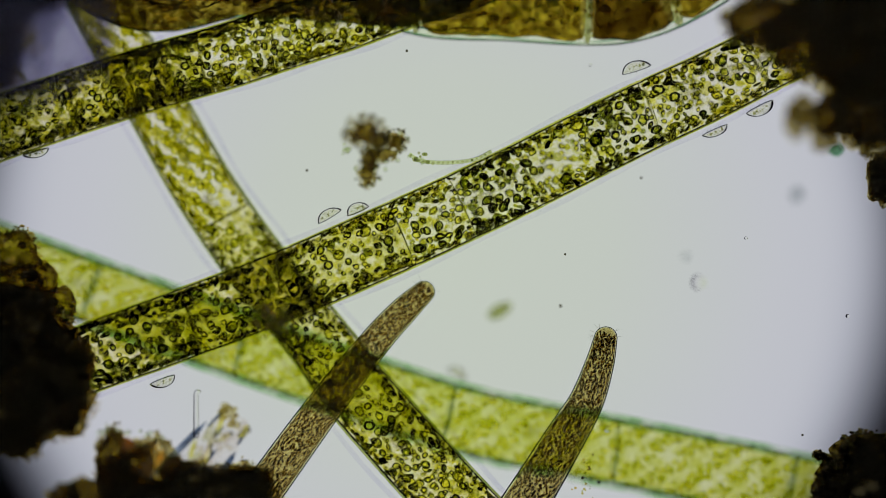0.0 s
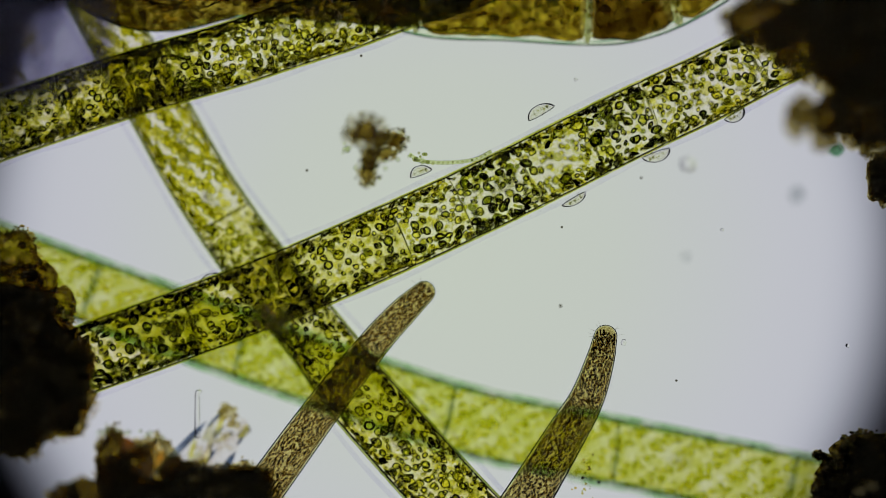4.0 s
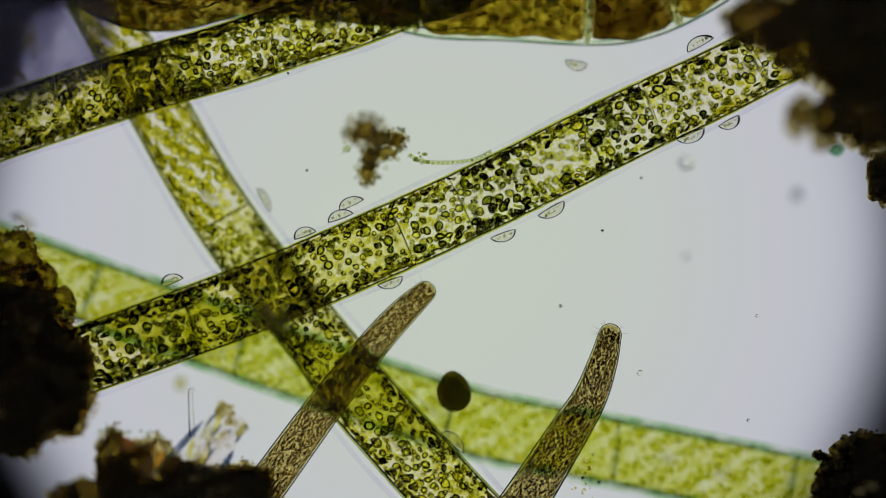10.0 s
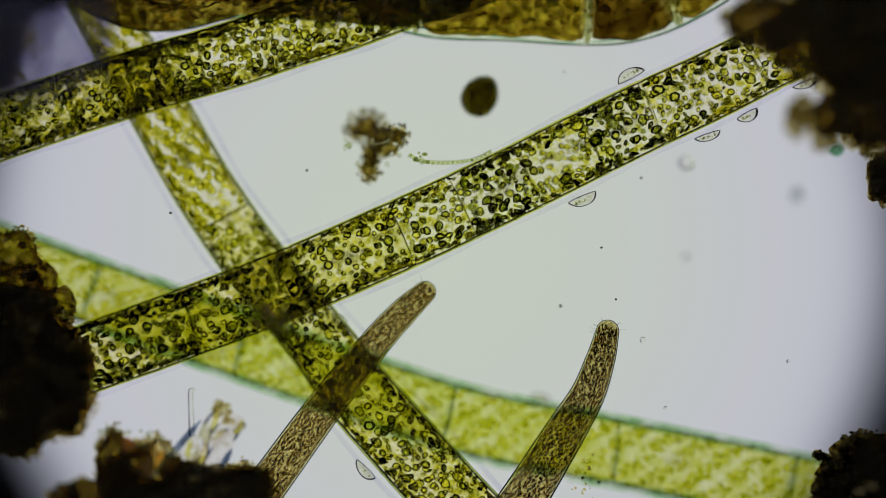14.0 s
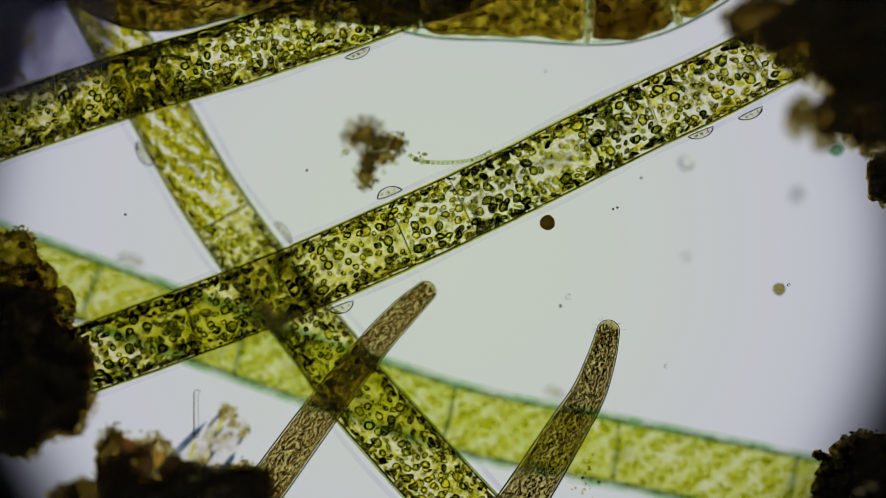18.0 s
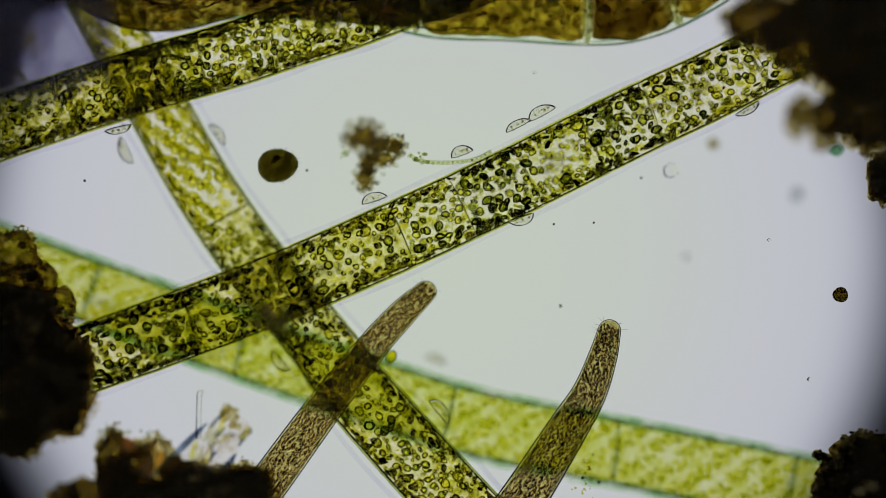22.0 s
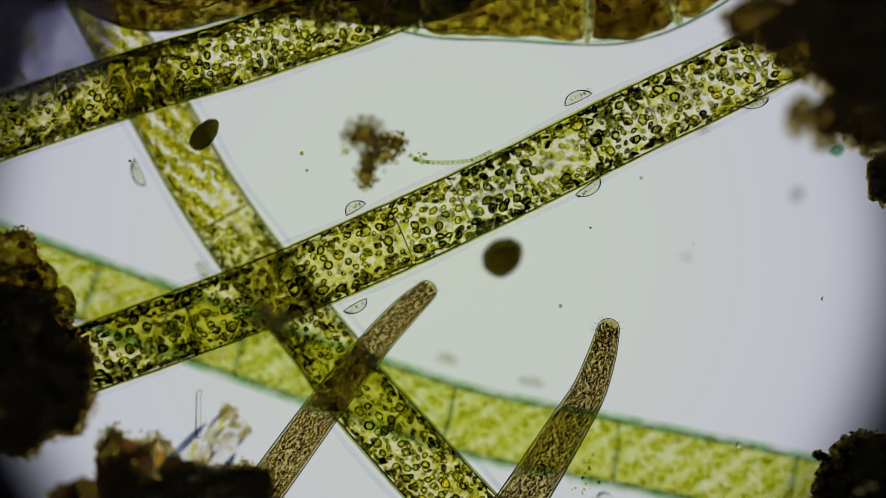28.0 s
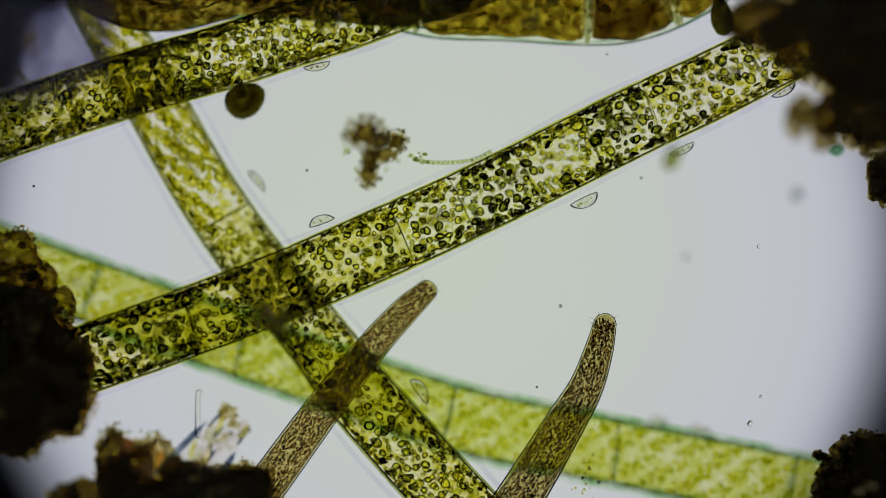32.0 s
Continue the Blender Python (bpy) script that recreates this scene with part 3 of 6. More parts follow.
# ---- brown finger-shaped bodies ----
def finger(base, knots, label, seed, hairs):
    rng = random.Random(seed)
    foot = spot(*base, -0.1)
    pts, run = spline([(*(spot(u, v, z) - foot), r * 0.005) for u, v, z, r in knots], 60)
    thing = empty("brown_tube", foot, label=label, category="organism", group="brown tubes")
    ax = axes(pts)

    def skin(f):
        rows = [(pts[i][:3], ax[i][1], ax[i][2], pts[i][3] * f, pts[i][3] * 0.85 * f) for i in range(61)]
        w, a, b = ax[0]
        tip = [(Vector(pts[0][:3]) - w * (pts[0][3] * f * math.sin(t)), a, b, pts[0][3] * f * math.cos(t), pts[0][3] * 0.85 * f * math.cos(t)) for t in (1.5, 1.3, 1.1, 0.85, 0.6, 0.3)]
        return tip + rows
    bm = bmesh.new()
    tube(bm, skin(1.0), 28, True, (True, True))
    tube(bm, skin(0.94), 28, False, (True, True))
    part("pellicle", bm, M_COAT, thing, "clear pellicle with a dark outline")
    bm = bmesh.new()
    rings(bm, skin(0.9), 24, (True, True))
    bmesh.ops.recalc_face_normals(bm, faces=bm.faces[:])
    part("body", bm, M_FINGER, thing)
    heap = Heap()
    steps = int(run[-1] / 0.028)
    for k in range(-3, steps):
        for row in range(19):
            f = (k + (row % 2) * 0.5 + rng.gauss(0, 0.2)) / steps
            if not -0.02 < f < 0.995 or rng.random() < 0.1:
                continue
            i = max(0, min(59, int(f * 60)))
            w, a, b = ax[i]
            th = math.pi * (row + 0.5 + rng.gauss(0, 0.25)) / 19
            up = a * math.cos(th) + b * math.sin(th) * 0.85
            c = Vector(pts[i][:3]).lerp(Vector(pts[i + 1][:3]), f * 60 - i) + up * (pts[i][3] * rng.uniform(0.8, 0.9) * (1 + min(0, f) * 9))
            r0 = rng.uniform(0.0085, 0.014) * (0.75 + pts[i][3] * 1.8)
            m = Matrix((w, up.cross(w).normalized(), up.normalized())).transposed().to_4x4()
            heap.add(rng.choice(BODIES), Matrix.Translation(c) @ m @ pose(0, 0, 0, 0, 0, rng.gauss(0, 20)) @ Matrix.Diagonal((r0 * rng.uniform(0.9, 2.0), r0, r0 * 0.7, 1)))
    tagged(part("pigment", heap.mesh("pigment", M_DOT), None, thing), kind="stuff")
    w, a, b = ax[0]
    for k in range(hairs):
        t = rng.uniform(-1.5, 0.4)
        d = (a * math.cos(t) - w * math.sin(-t)) * (1 if rng.random() < 0.75 else -1) if hairs > 6 else a
        d = (a * rng.uniform(-1, 1) - w * rng.uniform(0.1, 1)).normalized() if k % 2 else (a * rng.uniform(0.6, 1) + w * rng.uniform(-0.4, 0.9)).normalized()
        root = Vector(pts[0][:3]) + d * pts[0][3] * 0.98
        bm = bmesh.new()
        side = d.cross(Vector((0, 0, 1))).normalized()
        bend = side * rng.uniform(-0.03, 0.03)
        length = rng.uniform(0.03, 0.07)
        rings(bm, [(root + d * (length * q) + bend * q * q, side, Vector((0, 0, 1)), 0.0014 * (1.1 - q), 0.0014 * (1.1 - q)) for q in (0, 0.35, 0.7, 1)], 5)
        part("cilium", bm, M_HAIR, thing)
    return thing


FINGER_A = finger((430, 915), [(750, 517, 0, 20), (715, 550, 0, 25), (661, 609, -0.02, 28), (567, 729, -0.05, 33), (479, 850, -0.08, 36), (430, 915, -0.1, 37)], "brown granular finger-shaped organism lying across green filaments", 1, 3)
FINGER_B = finger((880, 965), [(1072, 599, 0, 21), (1061, 645, 0, 26), (1038, 710, 0, 31), (1000, 775, 0, 36), (935, 882, 0, 41), (880, 965, 0, 43)], "brown granular tapered organism with a rounded pale tip", 2, 14)


# ---- humus ----
GRAINS = [blob_mesh("grain", M_DIRT, 1, 0.5, s, 2, 1.5) for s in range(6)]
GRAINS_BROWN = [blob_mesh("grain", M_LOAM, 1, 0.5, s + 9, 2, 1.5) for s in range(6)]
CRUMBS = [arrays(blob_mesh("crumb", M_DIRT, 1, 0.5, s, 1, 1.6)) for s in range(6)]


def humus(name, lobes, label, seed, n_big=60, n_fine=700, fine=(0.004, 0.016), big=(0.025, 0.06), core=0.8, mats=(M_LOAM, M_OLIVE, M_DIRT), stone=True, core_mat=None, crust_mat=M_CLUMP, outer_mat=M_CRUST, ragged=0.3, layers=3, stray=0.1):
    """A clump: lobes are plan u, v, height and the two half-widths in plan divisions, and 1 or 2 for a lobe that is thin or very thin."""
    rng = random.Random(seed)
    mid = spot(*lobes[0][:3])
    thing = empty(name, mid, label=label, category="debris", group="debris clumps")
    area = [l[3] * l[4] * (0.15 if len(l) > 5 and l[5] == 2 else 1) for l in lobes]

    def place(edge):
        l = rng.choices(lobes, area)[0]
        a, r = rng.uniform(0, 6.283), edge()
        wob = 1 + 0.16 * noise.noise(Vector((math.cos(a) * 1.8, math.sin(a) * 1.8, seed + l[0]))) + 0.1 * noise.noise(Vector((math.cos(a) * 6, math.sin(a) * 6, seed + l[0])))
        z = l[2] + rng.gauss(0, 0.16) * (1.1 - 0.6 * r)
        return spot(l[0] + l[3] * r * wob * math.cos(a), l[1] + l[4] * r * wob * math.sin(a), z) - mid
    if core:
        for l in lobes:
            if l[3] < 9:
                continue
            for k, (q, mat) in list(enumerate(((core, core_mat or M_HUMUS), (core * 1.14, crust_mat), (core * 1.27, outer_mat))))[2 if len(l) > 5 and l[5] == 2 else len(l) > 5:layers]:
                bm = bmesh.new()
                bmesh.ops.create_icosphere(bm, subdivisions=4, radius=1)
                for v in bm.verts:
                    n = noise.fractal(v.co * 2.2 + Vector((seed, l[0], k * 0.4)), 0.6, 2.1, 6)
                    v.co = Vector((v.co.x * l[3] * 0.005, v.co.y * l[4] * 0.005, v.co.z * 0.22)) * (q * (1 + (ragged + 0.06 * k) * n)) + spot(*l[:3]) - mid
                part("crust" if k else "core", bm, mat, thing)
    for _ in range(n_big):
        g = part("grain", rng.choice(GRAINS if stone and rng.random() < 0.3 else GRAINS_BROWN), None, thing)
        s = rng.uniform(*big)
        g.matrix_basis = Matrix.Translation(place(lambda: rng.uniform(0.2, 0.85))) @ pose(0, 0, 0, rng.uniform(0, 360), rng.uniform(0, 360), 0) @ Matrix.Diagonal((s, s * rng.uniform(0.6, 1), s * 0.8, 1))
    heap = Heap()
    for _ in range(n_fine):
        s = rng.uniform(*fine)
        heap.add(rng.choice(CRUMBS), Matrix.Translation(place(lambda: rng.uniform(0.62, 1.0) + abs(rng.gauss(0, stray)))) @ pose(0, 0, 0, rng.uniform(0, 360), rng.uniform(0, 360), 0) @ Matrix.Diagonal((s * rng.uniform(0.7, 1.9), s * rng.uniform(0.35, 0.8), s, 1)), rng.randrange(3))
    tagged(part("crumb_mass", heap.mesh("crumb_mass", *mats), None, thing), kind="stuff")
    return thing


humus("debris_clump", [(1505, 25, 1.3, 92, 62), (1518, 95, 1.2, 76, 75), (1542, 185, 0.8, 66, 80), (1355, 40, 1.8, 66, 44, 1), (1432, 95, 1.5, 50, 44, 2), (1412, 30, 1.6, 66, 54, 2), (1420, 65, 1.4, 60, 60, 2), (1410, 212, 2.2, 16, 30, 2), (1420, 196, 2.0, 18, 26, 2), (1462, 222, 2.0, 26, 40, 2), (1470, 205, 1.6, 26, 36, 1)], "black-brown clump of humus over a filament's end", 1, 40, 4200, core=0.74, core_mat=M_MURK, mats=(M_LOAM, M_OLIVE, M_LOAM), stone=False)
humus("debris_clump", [(45, 615, 0.3, 100, 88), (0, 650, 0.6, 70, 110), (78, 712, 0.9, 88, 70), (25, 755, 0.9, 66, 58), (22, 548, 0.3, 78, 50), (28, 452, 0.15, 40, 48, 1), (20, 505, 0.2, 62, 44, 1), (72, 500, 0.2, 28, 40, 1), (112, 652, 0.35, 52, 62), (138, 640, 0.35, 30, 44, 1), (100, 545, 0.25, 34, 40, 1)], "black clump of humus with ragged brown edges", 2, 90, 6500, core=0.78, layers=2, ragged=0.22, mats=(M_DIRT, M_LOAM, M_LOAM), stray=0.05)
HEAP = humus("debris_clump", [(330, 890, 0.8, 175, 38), (200, 815, 0.75, 31, 56, 1), (276, 818, 0.8, 32, 48, 2), (238, 818, 0.8, 34, 38, 1), (312, 838, 0.8, 30, 30, 1), (204, 848, 0.7, 34, 40, 1), (240, 862, 0.7, 50, 34, 1), (240, 880, 0.8, 60, 26), (428, 862, 0.5, 60, 42), (350, 858, 0.7, 66, 38), (148, 870, 1.2, 34, 24, 1), (112, 878, 1.3, 26, 20, 1)], "brown and black clump of humus at a brown tube's foot", 3, 50, 3600, core=0.68, mats=(M_LOAM, M_TUFT, M_OLIVE))
humus("debris_clump", [(1540, 835, 0.1, 78, 70), (1490, 862, 0.1, 50, 50), (1450, 806, 0, 10, 7)], "black crumbly clump of humus", 4, 60, 2600, fine=(0.007, 0.022), layers=2, stray=0.06)
# the last three lobes are added only to darken the field round the clump
CORNER = humus("debris_clump", [(-8, 55, 1.9, 42, 100), (45, -20, 1.8, 70, 34), (4, 20, 1.9, 36, 44), (36, 50, 2.2, 50, 85, 2), (70, 62, 2.4, 100, 95, 2), (110, 40, 2.6, 70, 80, 2)], "blurred black clump of humus with added grey lobes shading the corner", 6, 20, 250, outer_mat=M_CORNER_SHADE)
humus("debris_clump", [(1562, 315, 0.1, 24, 42)], "small brown clump of humus", 7, 14, 260, big=(0.03, 0.06))
humus("plastid_knot", [(478, 562, 0.16, 34, 24), (500, 575, 0.1, 22, 14)], "dark olive knot of granules on a green filament", 9, 14, 420, fine=(0.006, 0.018), big=(0.02, 0.045), core=0, mats=(M_DEEP, M_OLIVE, M_DEEP), stone=False)
CLUMP = humus("debris_clump", [(642, 243, 0.7, 36, 30), (695, 257, 0.12, 20, 19), (674, 280, 0.2, 27, 14), (644, 316, 0.3, 19, 24), (648, 288, 0.4, 18, 24), (668, 256, 0.4, 20, 18)], "small loose clump of brown and olive debris", 5, 10, 620, fine=(0.005, 0.016), big=(0.015, 0.035), core=0.46, mats=(M_OLIVE, M_TUFT, M_OLIVE), stone=False, core_mat=M_TUFT, crust_mat=M_TUFT, outer_mat=M_TUFT, ragged=0.6)
def beads(thing, spots, n, seed, name="droplet", material=M_THIN, size=(0.012, 0.026), low=-0.05, high=0.12):
    """Clear droplets that cling to a clump."""
    rng = random.Random(seed)
    mid = thing.location
    for k in range(n):
        u, v, wide = rng.choice(spots)
        me = blob_mesh(name, material, rng.uniform(*size), 0.2, seed + k, 2)
        part(name, me, None, thing).location = spot(rng.gauss(u, wide), rng.gauss(v, wide), rng.uniform(low, high)) - mid


beads(CLUMP, ((650, 318, 14), (675, 285, 16), (705, 258, 12), (610, 268, 6)), 34, 7)
beads(HEAP, ((178, 775, 9), (205, 766, 10), (268, 775, 10), (190, 810, 12)), 46, 8, low=0.6, high=0.8)
beads(HEAP, ((270, 806, 11), (262, 820, 12), (225, 790, 7)), 22, 9, "amber_grain", M_AMBER, (0.025, 0.06), 0.9, 1.1)


# ---- crawling ciliates ----
def hump(a, h, t, n=18, skin=0.0):
    """Rings of a half-moon body: half-length a, dome height h, half-thickness t, drawn in by skin."""
    rows = []
    for i in range(n + 1):
        q = -math.cos(math.pi * i / n)
        top = h * max(0.0, 1 - abs(q + 0.12 * (1 - q * q)) ** 2.2) ** 0.62
        low = -0.16 * h * max(0.0, 1 - q * q) ** 0.5
        mid, half = (top + low) / 2, max(0.0015, (top - low) / 2 - skin)
        rows.append((Vector(((a - 1.4 * skin) * q, mid, 0)), Vector((0, 1, 0)), Vector((0, 0, 1)), half, max(0.0015, t * max(0.0, 1 - q * q) ** 0.5 - skin)))
    return rows


def ciliate(a, h, seed):
    rng = random.Random(seed)
    thing = empty("ciliate", label="clear half-moon ciliate crawling along an algal filament", category="ciliate", group="crawling ciliates")
    bm = bmesh.new()
    tube(bm, hump(a, h, h * 0.55), 16, True, (True, True))
    tube(bm, hump(a, h, h * 0.55, skin=0.006), 16, False, (True, True))
    part("pellicle", bm, M_CILIATE, thing)
    bm = bmesh.new()
    tube(bm, hump(a, h, h * 0.5, skin=0.011), 14, True, (True, True))
    for v in bm.verts:
        v.co += Vector((noise.noise(v.co * 26 + Vector((seed, 0, 0))), noise.noise(v.co * 26 + Vector((0, seed, 9))), 0)) * 0.008
    part("plasm", bm, M_SAC, thing)
    for k in range(9):
        r = rng.uniform(0.005, 0.015)
        me = blob_mesh("vacuole", M_PLASM, r, 0.3, seed + k, 1)
        v = part("vacuole", me, None, thing)
        v.location = (rng.uniform(-0.55, 0.55) * a, rng.uniform(0.15, 0.5) * h, rng.uniform(-0.2, 0.2) * h)
    for k in range(4):
        bm = bmesh.new()
        x = a * (-0.75 + 1.4 * (k + rng.random()) / 4)
        d = Vector((rng.uniform(-0.6, 0.6), -1, 0)).normalized()
        s = Vector((-d.y, d.x, 0))
        rings(bm, [(Vector((x, -0.1 * h, 0)) + d * (0.02 * q), s, Vector((0, 0, 1)), 0.0022 * (1.1 - q), 0.003 * (1.1 - q)) for q in (0, 0.5, 1)], 5)
        part("cirrus", bm, M_HAIR, thing)
    return thing


CILIATES = [ciliate(a, h, k) for k, (a, h) in enumerate(((0.135, 0.085), (0.12, 0.075), (0.105, 0.08), (0.125, 0.062)))]
CILIATES += [copy_thing(CILIATES[k % 4], Matrix.Identity(4)) for k in range(24)]


# ---- swimmers ----
def swimmer(name, a, b, c, mat, label, category, seed, grains=130, hairs=40, coat=True):
    """An ovoid cell: half-length a, half-width b, half-thickness c."""
    rng = random.Random(seed)
    thing = empty(name, label=label, category=category)

    def shape(f, rough):
        bm = bmesh.new()
        bmesh.ops.create_icosphere(bm, subdivisions=3, radius=1)
        for v in bm.verts:
            k = f * (1 + rough * noise.noise(v.co * 2.2 + Vector((seed, 0, 0))))
            v.co = Vector((v.co.x * a * k, v.co.y * b * (1 - 0.12 * v.co.x) * k, v.co.z * c * k))
        return bm
    part("body", shape(0.95, 0.04), mat, thing)
    if coat:
        bm, inner = shape(1.0, 0.04), shape(0.965, 0.04)
        bmesh.ops.reverse_faces(inner, faces=inner.faces[:])
        bm.from_mesh(mesh_of("inner", inner))
        part("pellicle", bm, M_COAT, thing)
    heap = Heap()
    for _ in range(grains):
        d = Vector((rng.gauss(0, 1), rng.gauss(0, 1), rng.gauss(0, 1))).normalized() * rng.uniform(0.4, 0.85)
        r = rng.uniform(0.05, 0.13) * b
        heap.add(rng.choice(CRUMBS), Matrix.Translation((d.x * a, d.y * b, d.z * c)) @ pose(0, 0, 0, rng.uniform(0, 90), rng.uniform(0, 90), 0) @ Matrix.Diagonal((r, r, r, 1)))
    if grains:
        tagged(part("food_mass", heap.mesh("food_mass", M_SPOT), None, thing), kind="stuff")
    heap = Heap()
    for k in range(hairs):
        t = 2 * math.pi * k / hairs + rng.uniform(-0.05, 0.05)
        d = Vector((math.cos(t), math.sin(t), rng.uniform(-0.3, 0.3)))
        root = Vector((math.cos(t) * a, math.sin(t) * b, 0))
        length = rng.uniform(0.05, 0.09) * 0.3
        side = Vector((-d.y, d.x, 0)).normalized() * 0.0018
        tip = root + d.normalized() * length + side * rng.uniform(-6, 6)
        up = Vector((0, 0, 0.0025))
        heap.add(([root + side, root - side + up, root - side - up, tip], [(0, 1, 3), (1, 2, 3), (2, 0, 3), (2, 1, 0)], [0, 0, 0, 0]), Matrix.Identity(4))
    if hairs:
        tagged(part("cilia_fringe", heap.mesh("cilia_fringe", M_HAIR), None, thing), kind="stuff")
    return thing


BALL = swimmer("round_ciliate", 0.18, 0.15, 0.15, M_DARK, "dark olive round ciliate packed with food grains", "ciliate", 1)
OVAL = swimmer("oval_ciliate", 0.17, 0.095, 0.09, M_DARK, "dark olive oval ciliate swimming free", "ciliate", 2, 60, 0)
CYST = swimmer("brown_cyst", 0.068, 0.068, 0.068, M_BROWN, "small round brown cyst drifting in the water", "cyst", 3, 10, 0)
CYST_DIM = swimmer("brown_cyst", 0.058, 0.058, 0.058, M_TAN, "small round brown cyst sinking out of focus", "cyst", 4, 8, 0)
EGG = swimmer("green_egg", 0.062, 0.045, 0.045, M_YOLK, "small bright yellow oval cell with a dark rim", "cell", 5, 0, 0)
ring = bmesh.new()
rings(ring, [(Vector((0.06 * math.cos(k * math.pi / 12), 0.044 * math.sin(k * math.pi / 12), 0)), Vector((math.cos(k * math.pi / 12), math.sin(k * math.pi / 12), 0)), Vector((0, 0, 1)), 0.006, 0.012) for k in range(25)], 8)
part("rim", ring, M_FLECK, EGG, "dark rim")
FLAG_A = swimmer("green_flagellate", 0.11, 0.055, 0.055, M_GREEN, "small grey-green oval flagellate out of focus", "flagellate", 6, 6, 0, coat=False)
FLAG_B = swimmer("green_flagellate", 0.1, 0.06, 0.06, M_GREEN, "small green oval flagellate swimming free", "flagellate", 7, 10, 8)
FLAG_C = swimmer("green_flagellate", 0.1, 0.06, 0.06, M_GREEN, "pale green flagellate far out of focus", "flagellate", 8, 6, 0, coat=False)
VESICLE = swimmer("vesicle", 0.07, 0.07, 0.07, M_VESICLE, "clear round vesicle adrift out of focus", "vesicle", 9, 0, 0, coat=False)


def speck(r, mat, label, seed):
    return tagged(new("speck", blob_mesh("speck", mat, r, 0.3, seed, 1)), label, "speck", "specks")


# still specks and faint drifting matter
for u, v, z, r in ((543, 302, -0.35, 0.014), (992, 542, -0.4, 0.016), (1135, 315, -0.45, 0.013), (1480, 265, -1.0, 0.07), (1031, 846, 0, 0.017), (1060, 854, 0, 0.016), (1043, 830, -0.1, 0.01)):
    speck(r, M_TEAL if u == 1480 else M_GREEN if r > 0.05 else M_SPECK, "tiny dark speck of debris in the water" if r < 0.05 else "blurred green speck in the water", int(u)).location = spot(u, v, z)
dust = random.Random(31)
for k in range(22):
    u, v = (dust.gauss(1028, 9), dust.gauss(866, 9)) if k % 2 else (dust.gauss(1040, 6), dust.gauss(826, 8))
    speck(dust.uniform(0.006, 0.014), (M_LOAM, M_PLASM, M_OLIVE)[k % 3], "tiny brown speck of debris in the water", k).location = spot(u, v, dust.uniform(-0.1, 0.1))
for u, v, r in ((1410, 345, 0.10), (1214, 455, 0.05)):
    speck(r, M_HAZE, "faint grey speck far out of focus", int(u)).location = spot(u, v, -2.2)


# ---- thin chain of cells, hair and crystals ----
def chain():
    thing = empty("thin_chain", spot(790, 285, -0.05), label="thin pale green chain of small clear cells", category="alga")
    pts, run = spline([spot(u, v, -0.05) - spot(790, 285, -0.05) for u, v in ((724, 273), (742, 284), (772, 288), (812, 287), (845, 281), (870, 268))], 72)
    ax = axes(pts)
    for k in range(18):
        bm = bmesh.new()
        rows = []
        for i in range(5):
            j = k * 4 + i
            r = 0.019 * (0.86, 0.98, 1, 0.98, 0.86)[i]
            rows.append((pts[j][:3], ax[j][1], ax[j][2], r, r))
        tube(bm, rows, 12, True, (True, True))
        part("cell", bm, M_CHAIN, thing)
        me = blob_mesh("chloroplast", M_PLASM, 0.012, 0.2, k, 1)
        part("chloroplast", me, None, thing).location = pts[k * 4 + 2][:3]
    rng = random.Random(4)
    for k in range(22):
        bm = bmesh.new()
        bmesh.ops.create_icosphere(bm, subdivisions=1, radius=rng.uniform(0.009, 0.02))
        for v in bm.verts:
            v.co *= 1 + 0.25 * noise.noise(v.co * 60 + Vector((k, 0, 0)))
        part("tuft_cell", bm, (M_THIN, M_PLASM, M_GREEN)[k % 3], thing).location = spot(rng.gauss(744, 11), rng.gauss(283, 6), -0.05) - spot(790, 285, -0.05)


chain()


